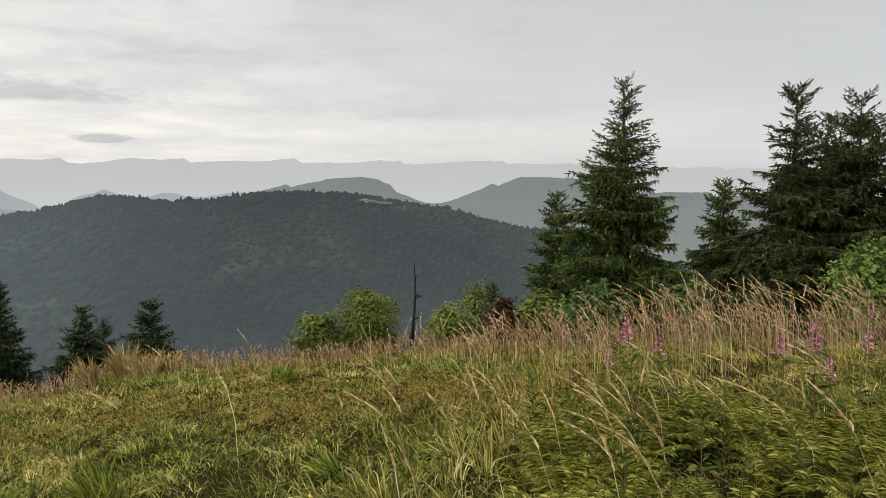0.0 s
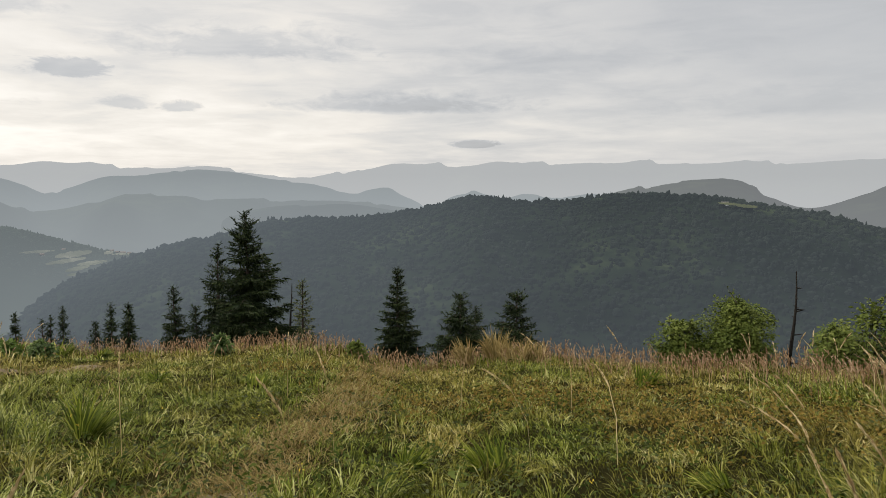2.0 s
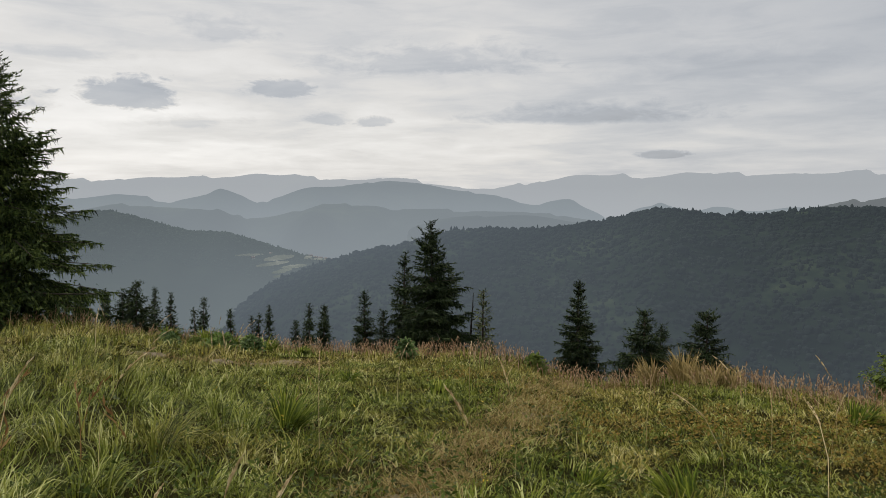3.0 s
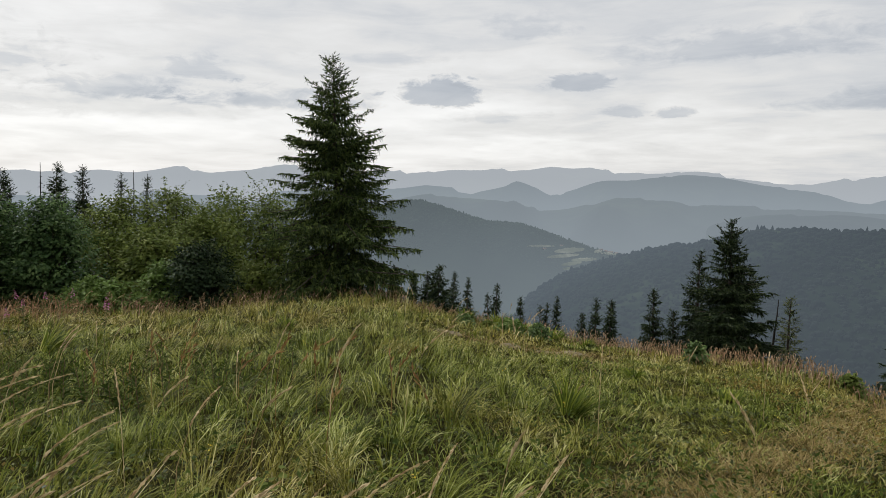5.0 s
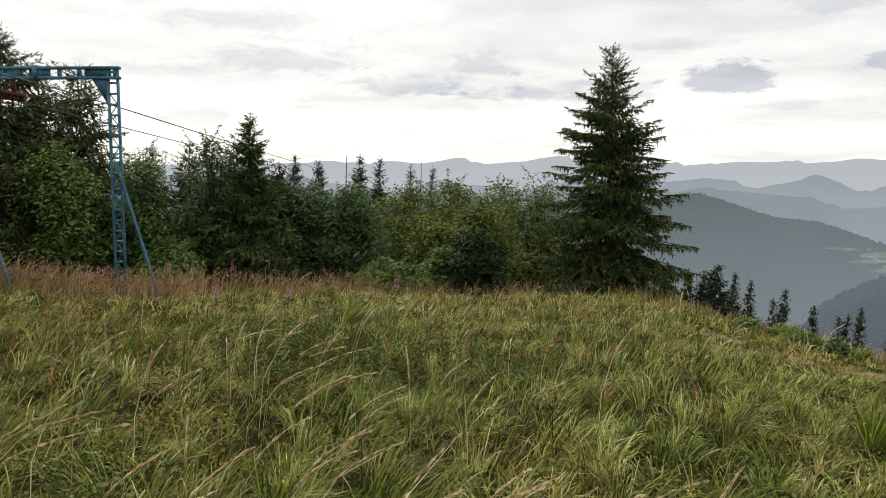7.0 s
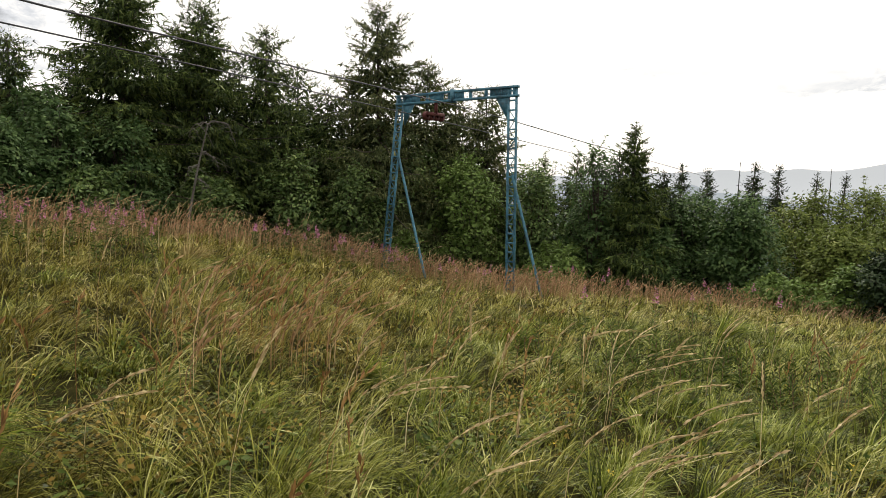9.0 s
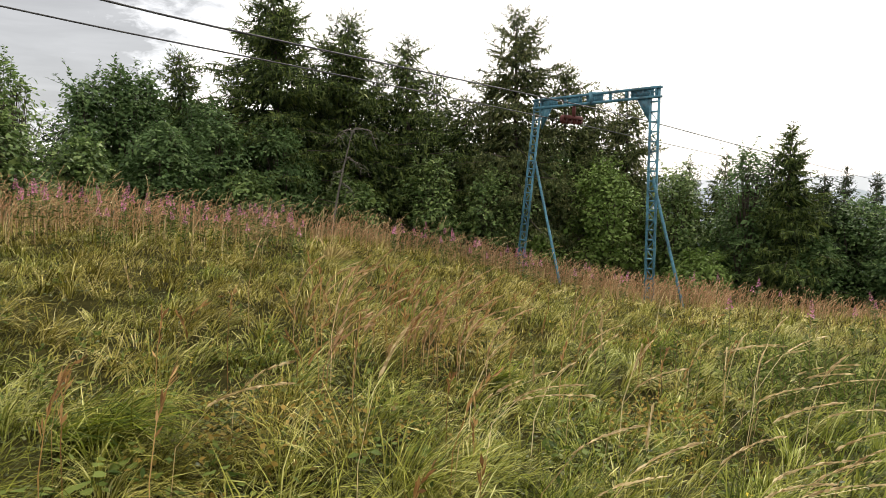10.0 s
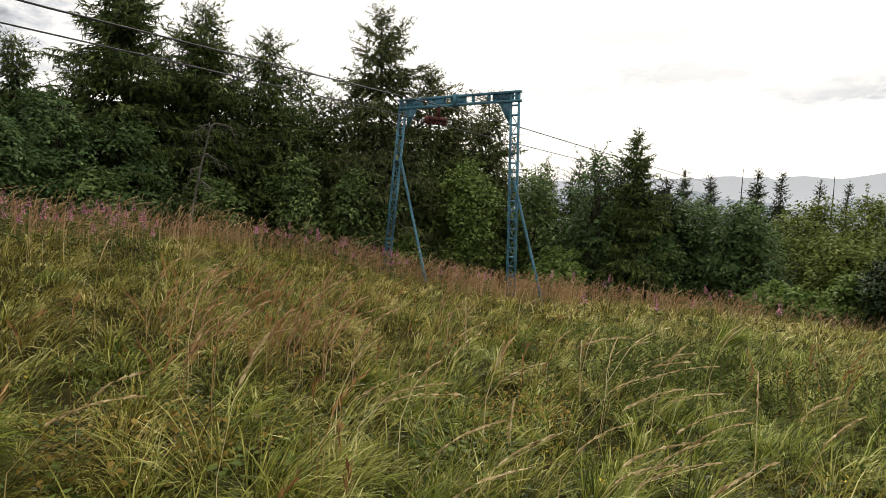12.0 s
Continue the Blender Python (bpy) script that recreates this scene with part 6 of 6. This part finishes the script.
def make_fern(seed, size):
    rng = np.random.default_rng(seed)
    ob = new("fern")
    for k in range(8):
        a = k * 0.785 + rng.normal(0, 0.2)
        s = np.linspace(0, 1, 36)
        L = size * rng.uniform(0.8, 1.15)
        px, pz = L * 0.7 * s ** 1.3, L * (1.0 * s - 0.55 * s ** 2.6)
        base = np.stack([np.cos(a) * px, np.sin(a) * px, pz], 1)
        side = np.array([-math.sin(a), math.cos(a), 0])
        sv, sf = tube(base[::3], np.linspace(0.004, 0.0015, len(base[::3])), 3)
        pieces = [(sv, sf)]
        for sg in (-1, 1):
            d = side * sg + np.array([math.cos(a), math.sin(a), -0.15]) * 0.45
            ln = L * 0.14 * np.sin(np.clip(s * 1.05 + 0.08, 0, 1) * math.pi) ** 0.8 + 0.01
            pieces.append(leaves(base[2:], np.repeat(d[None], 34, 0) + rng.normal(0, 0.1, (34, 3)), ln[2:], rng, 0.11))
        v, f = gather(pieces)
        part("frond", mesh_arrays("frond", v, [f], [MAT_FERN]), ob)
    return tagged(ob, "green fern with arching feathery fronds in tall grass", "fern", "ferns in the near bank")


def build_ferns():
    rng = np.random.default_rng(61)
    kinds = [make_fern(70 + k, s) for k, s in enumerate((0.5, 0.6, 0.44))]
    x, y = sector(rng, 80, 2.4, 6.0, -35, -9)
    for k, (px, py) in enumerate(zip(x, y)):
        m = Matrix.LocRotScale((px, py, gz(px, py) + 0.05), Euler((0, 0, rng.random() * 6.28)), None)
        if k < 3:
            kinds[k].matrix_basis = m
        else:
            copy_thing(kinds[k % 3], m)


def build_herbs():
    """Broad-leaved weeds and dark tufts between the grass."""
    rng = np.random.default_rng(81)
    x, y = np.concatenate([sector(rng, 700, 2.0, 14), sector(rng, 750, 1.8, 6.5)], 1)
    n = len(x)
    i = np.repeat(np.arange(n), 9)
    a = rng.random(len(i)) * 6.283
    z = ground_z(x, y)
    base = np.stack([x[i], y[i], z[i] + rng.uniform(0.03, 0.22, len(i))], 1) + rng.normal(0, 0.03, (len(i), 3))
    v, f = leaves(base, np.stack([np.cos(a), np.sin(a), rng.uniform(0.1, 0.9, len(i))], 1), rng.uniform(0.03, 0.07, len(i)), rng, 0.2)
    tagged(new("meadow_herbs", mesh_arrays("meadow_herbs", v, [f], [MAT_HERB])), "broad-leaved green weeds between the grass tussocks", "weeds", kind="stuff")


def build_mat():
    """A close mat of small leaves between the tussocks: bilberry, clover and moss."""
    rng = np.random.default_rng(83)
    x, y = np.concatenate([sector(rng, 16000, 1.5, 5.0), sector(rng, 9000, 5.0, 9.0)], 1)
    keep = wave(x, y, 2.2, 5.0) + rng.normal(0, 0.3, len(x)) > 0.05
    x, y = x[keep], y[keep]
    r = np.hypot(x, y)
    base = np.stack([x, y, ground_z(x, y) + rng.uniform(0.01, 0.13, len(x))], 1)
    a = rng.random(len(x)) * 6.283
    v, f = leaves(base, np.stack([np.cos(a), np.sin(a), rng.uniform(-0.1, 0.7, len(x))], 1), rng.uniform(0.018, 0.034, len(x)) * (0.8 + 0.12 * r), rng, 0.36)
    tagged(new("bilberry_mat", mesh_arrays("bilberry_mat", v, [f], [MAT_MAT])), "close mat of small dark green leaves between tussocks", "weeds", kind="stuff")


def make_weed(seed, broad):
    """A rosette of broad leaves on short stalks."""
    rng = np.random.default_rng(seed)
    ob = new("broadleaf_weed")
    for k in range(8):
        a = k * 2.4 + rng.normal(0, 0.2)
        out, up = rng.uniform(0.03, 0.10), rng.uniform(0.06, 0.22)
        q = np.linspace(0, 1, 4)[:, None]
        tip = np.array([math.cos(a) * out, math.sin(a) * out, up])
        st = tube(tip * np.concatenate([q, q, q ** 0.7], 1), np.linspace(0.003, 0.002, 4), 3)
        size = rng.uniform(0.028, 0.05) * broad
        fan = np.linspace(-1, 1, 7)
        side = np.array([-math.sin(a), math.cos(a), 0])
        ahead = np.array([math.cos(a), math.sin(a), -0.15])
        rim = [tip + ahead * size * (0.5 + 0.5 * math.cos(t * 2.0)) + side * size * 0.62 * math.sin(t * 2.0) + np.array([0, 0, 0.16 * size * abs(t)]) for t in fan]
        v = np.array([tip] + rim)
        f = np.array([[0, i, i + 1, i + 2] for i in (1, 3, 5)])
        v, f = gather([st, (v, f)])
        part("leaf", mesh_arrays("leaf", v, [f], [MAT_HERB]), ob)
    return tagged(ob, "low broad-leaved green weed among grass", "weed", "weeds in the meadow")


def build_weeds():
    rng = np.random.default_rng(85)
    kinds = [make_weed(86 + k, b) for k, b in enumerate((1.0, 1.25, 0.8))]
    x, y = np.concatenate([sector(rng, 34, 1.9, 5.0, 100, 164), sector(rng, 14, 2.0, 5.0, 20, 100), sector(rng, 12, 2.2, 5.0, -34, 20)], 1)
    for k, (px, py) in enumerate(zip(x, y)):
        m = Matrix.LocRotScale((px, py, gz(px, py)), Euler((rng.normal(0, 0.1), rng.normal(0, 0.1), rng.random() * 6.28)), None)
        if k < len(kinds):
            kinds[k].matrix_basis = m
        else:
            copy_thing(kinds[k % len(kinds)], m)


def make_willowherb(h, seed):
    """A leafy stem that is not yet in flower."""
    rng = np.random.default_rng(seed)
    ob = new("willowherb")
    z = np.linspace(-0.05, h, 5)
    bend = 0.08 * h * (np.maximum(z, 0) / h) ** 2
    v, f = tube(np.stack([bend, -bend * 0.5, z], 1), np.linspace(0.005, 0.002, 5), 4)
    part("stem", mesh_arrays("stem", v, [f], [MAT_STEM]), ob)
    n = 30
    u = np.linspace(0.15, 1.0, n)
    a = np.arange(n) * 2.4
    base = np.stack([np.interp(u * h, z, bend), -0.5 * np.interp(u * h, z, bend), u * h], 1)
    v, f = leaves(base, np.stack([np.cos(a), np.sin(a), 0.2 + 0.8 * u], 1), rng.uniform(0.07, 0.13, n) * (1.2 - 0.6 * u), rng, 0.12)
    tagged(part("leafage", mesh_arrays("leafage", v, [f], [MAT_HERB]), ob), kind="stuff")
    return tagged(ob, "leafy dark green willowherb stem not yet in flower", "weed", "willowherb in the meadow")


def build_willowherb():
    rng = np.random.default_rng(87)
    kinds = [make_willowherb(h, 88 + k) for k, h in enumerate((0.42, 0.52, 0.6))]
    n = 96
    x, y = rng.normal(-7.8, 0.8, n), rng.normal(-1.0, 1.15, n)
    x2, y2 = sector(rng, 34, 2.6, 6.0, -32, -8)
    for k, (px, py) in enumerate(zip(np.concatenate([x, x2]), np.concatenate([y, y2]))):
        m = Matrix.LocRotScale((px, py, gz(px, py) - 0.02), Euler((rng.normal(0, 0.08), rng.normal(0, 0.08), rng.random() * 6.28)), None)
        if k < len(kinds):
            kinds[k].matrix_basis = m
        else:
            copy_thing(kinds[k % len(kinds)], m)


def build_trodden():
    """Flattened dry grass along the footpath."""
    rng = np.random.default_rng(91)
    sets = []
    for line, n, half in ((TRACK, 7500, 0.24), (BARE[2:], 1200, 0.5), (BARE[:3], 900, 0.35)):
        k = rng.integers(len(line) - 1, size=n)
        t = rng.random(n)
        p, q = np.array(line)[k], np.array(line)[k + 1]
        c = p + (q - p) * t[:, None] + rng.normal(0, half, (n, 2))
        sets.append(blades(c[:, 0], c[:, 1], rng.uniform(0.07, 0.18, n), 0.006 + 0.0010 * np.hypot(c[:, 0], c[:, 1]) * rng.uniform(0.6, 1.2, n), rng, 2, 1.3))
    v, fs = join(sets)
    tagged(new("trodden_grass", mesh_arrays("trodden_grass", v, fs, [MAT_TRODDEN])), "flattened straw-coloured grass along a footpath", "grass", kind="stuff")


def build_bilberry():
    """Low rusty bilberry and dock in patches."""
    rng = np.random.default_rng(95)
    spots = ((-1.6, 8.4, 1.3), (-4.1, 7.4, 1.0), (-0.4, 7.0, 1.1), (0.8, 7.6, 1.0), (-5.0, -4.6, 0.7), (-2.6, -2.9, 0.5), (-5.3, -2.0, 0.5), (-3.0, 7.8, 0.8), (-9.5, -4.0, 0.8), (-7.5, 8.3, 0.6))
    pts = np.concatenate([np.stack([rng.normal(x, s, int(110 * s * s + 50)), rng.normal(y, s * 0.6, int(110 * s * s + 50))], 1) for x, y, s in spots])
    i = np.repeat(np.arange(len(pts)), 7)
    z = ground_z(pts[:, 0], pts[:, 1])
    a = rng.random(len(i)) * 6.283
    base = np.stack([pts[i, 0], pts[i, 1], z[i] + rng.uniform(0.06, 0.26, len(i))], 1) + rng.normal(0, 0.04, (len(i), 3))
    v, f = leaves(base, np.stack([np.cos(a), np.sin(a), rng.uniform(0.1, 0.8, len(i))], 1), rng.uniform(0.025, 0.055, len(i)), rng, 0.3)
    tagged(new("rusty_undergrowth", mesh_arrays("rusty_undergrowth", v, [f], [MAT_LEAF_BROWN])), "rusty red-brown low undergrowth in patches", "weeds", kind="stuff")


def build_tussocks():
    """Large single tussocks that stand out from the sward."""
    rng = np.random.default_rng(101)
    straw, green = "pale straw-coloured grass tussock on the brow", "dark green grass tussock in the meadow"
    spots = [(23.4, 14.0, 1.0, 0), (25.0, 14.4, 0.9, 0), (21.8, 14.2, 0.8, 0), (27.4, 14.9, 0.9, 0), (30.0, 15.6, 0.7, 0), (65.3, 20.8, 1.0, 1), (60.5, 19.5, 0.9, 1), (58.0, 19.0, 0.8, 1), (62.6, 20.0, 0.8, 1),
             (55.5, 18.2, 0.7, 1), (52.0, 12.0, 0.6, 1), (57.5, 7.5, 0.75, 1), (80.0, 14.0, 0.7, 1), (97.0, 13.0, 0.7, 1), (113.0, 9.3, 0.8, 1), (124.5, 6.2, 0.6, 1),
             (157.0, 4.0, 0.8, 1), (45.0, 10.0, 0.6, 1), (13.5, 10.8, 0.6, 1), (9.0, 5.0, 0.6, 1), (34.0, 5.6, 0.7, 1), (27.0, 5.2, 0.6, 1), (139.0, 14.0, 0.8, 0)]
    for az, r, size, kind in spots:
        x, y = at(az, r)
        ob = new("grass_tussock")
        v, q, t = tufts(np.array([x]), np.array([y]), 240, 0.75 * size / max(0.5, float(lushness(np.array([x]), np.array([y]))[0])), 0.17 * size, 0.006 + 0.0011 * r, rng, 3)
        o = np.array([x, y, gz(x, y)])
        me = mesh_arrays("blade_tuft", v - o, [q, t], [MAT_TUSSOCK if kind else MAT_TRODDEN])
        ob.location = o
        tagged(part("blade_tuft", me, ob), kind="stuff")
        bv, bf = tube([(0, 0, -0.06), (0, 0, 0.03), (0, 0, 0.09)], [0.15 * size, 0.13 * size, 0.03], 9)
        part("root_mound", mesh_arrays("root_mound", bv, [bf], [MAT_SOIL]), ob)
        tagged(ob, green if kind else straw, "grass tussock", "tussocks in the meadow")


def build_bare_earth():
    """Worn sandy spots on the path."""
    for x0, y0, la, lb, turn in ((-12.75, 8.1, 0.95, 0.34, 1.55), (-13.0, 7.0, 0.6, 0.24, 2.2), (-14.4, 6.15, 0.5, 0.34, 0.6), (-3.7, 3.1, 0.45, 0.22, 1.2), (-8.0, 11.6, 0.5, 0.3, 1.0), (-5.3, 6.9, 0.5, 0.2, 1.1)):
        a = np.linspace(0, 6.283, 25)[:-1]
        pts = [(x0, y0)]
        for q in (0.5, 1.0):
            wob = q * (1 + 0.2 * np.sin(a * 3 + x0) + 0.12 * np.sin(a * 7 + y0))
            u, w = np.cos(a) * la * wob, np.sin(a) * lb * wob
            pts += list(zip(x0 + u * math.cos(turn) - w * math.sin(turn), y0 + u * math.sin(turn) + w * math.cos(turn)))
        p = np.array(pts)
        lift = np.concatenate([[0.06], np.full(24, 0.05), np.full(24, -0.04)]) * (1.0 if x0 < -12 else 0.5)
        v = np.stack([p[:, 0], p[:, 1], ground_z(p[:, 0], p[:, 1]) + lift], 1)
        k = np.arange(24)
        me = mesh_arrays("bare_earth", v, [np.stack([1 + k, 25 + k, 25 + (k + 1) % 24, 1 + (k + 1) % 24], 1), np.stack([0 * k, 1 + k, 1 + (k + 1) % 24], 1)], [MAT_EARTH])
        smooth_shade(me)
        tagged(new("ground_bare_earth", me), "worn sandy earth showing on the footpath", "ground", kind="structure")


build_grass()
build_tussocks()
build_bare_earth()
build_trodden()
build_bilberry()
build_seed_grass()
build_flowers()
build_ferns()
build_herbs()
build_mat()
build_weeds()
build_willowherb()
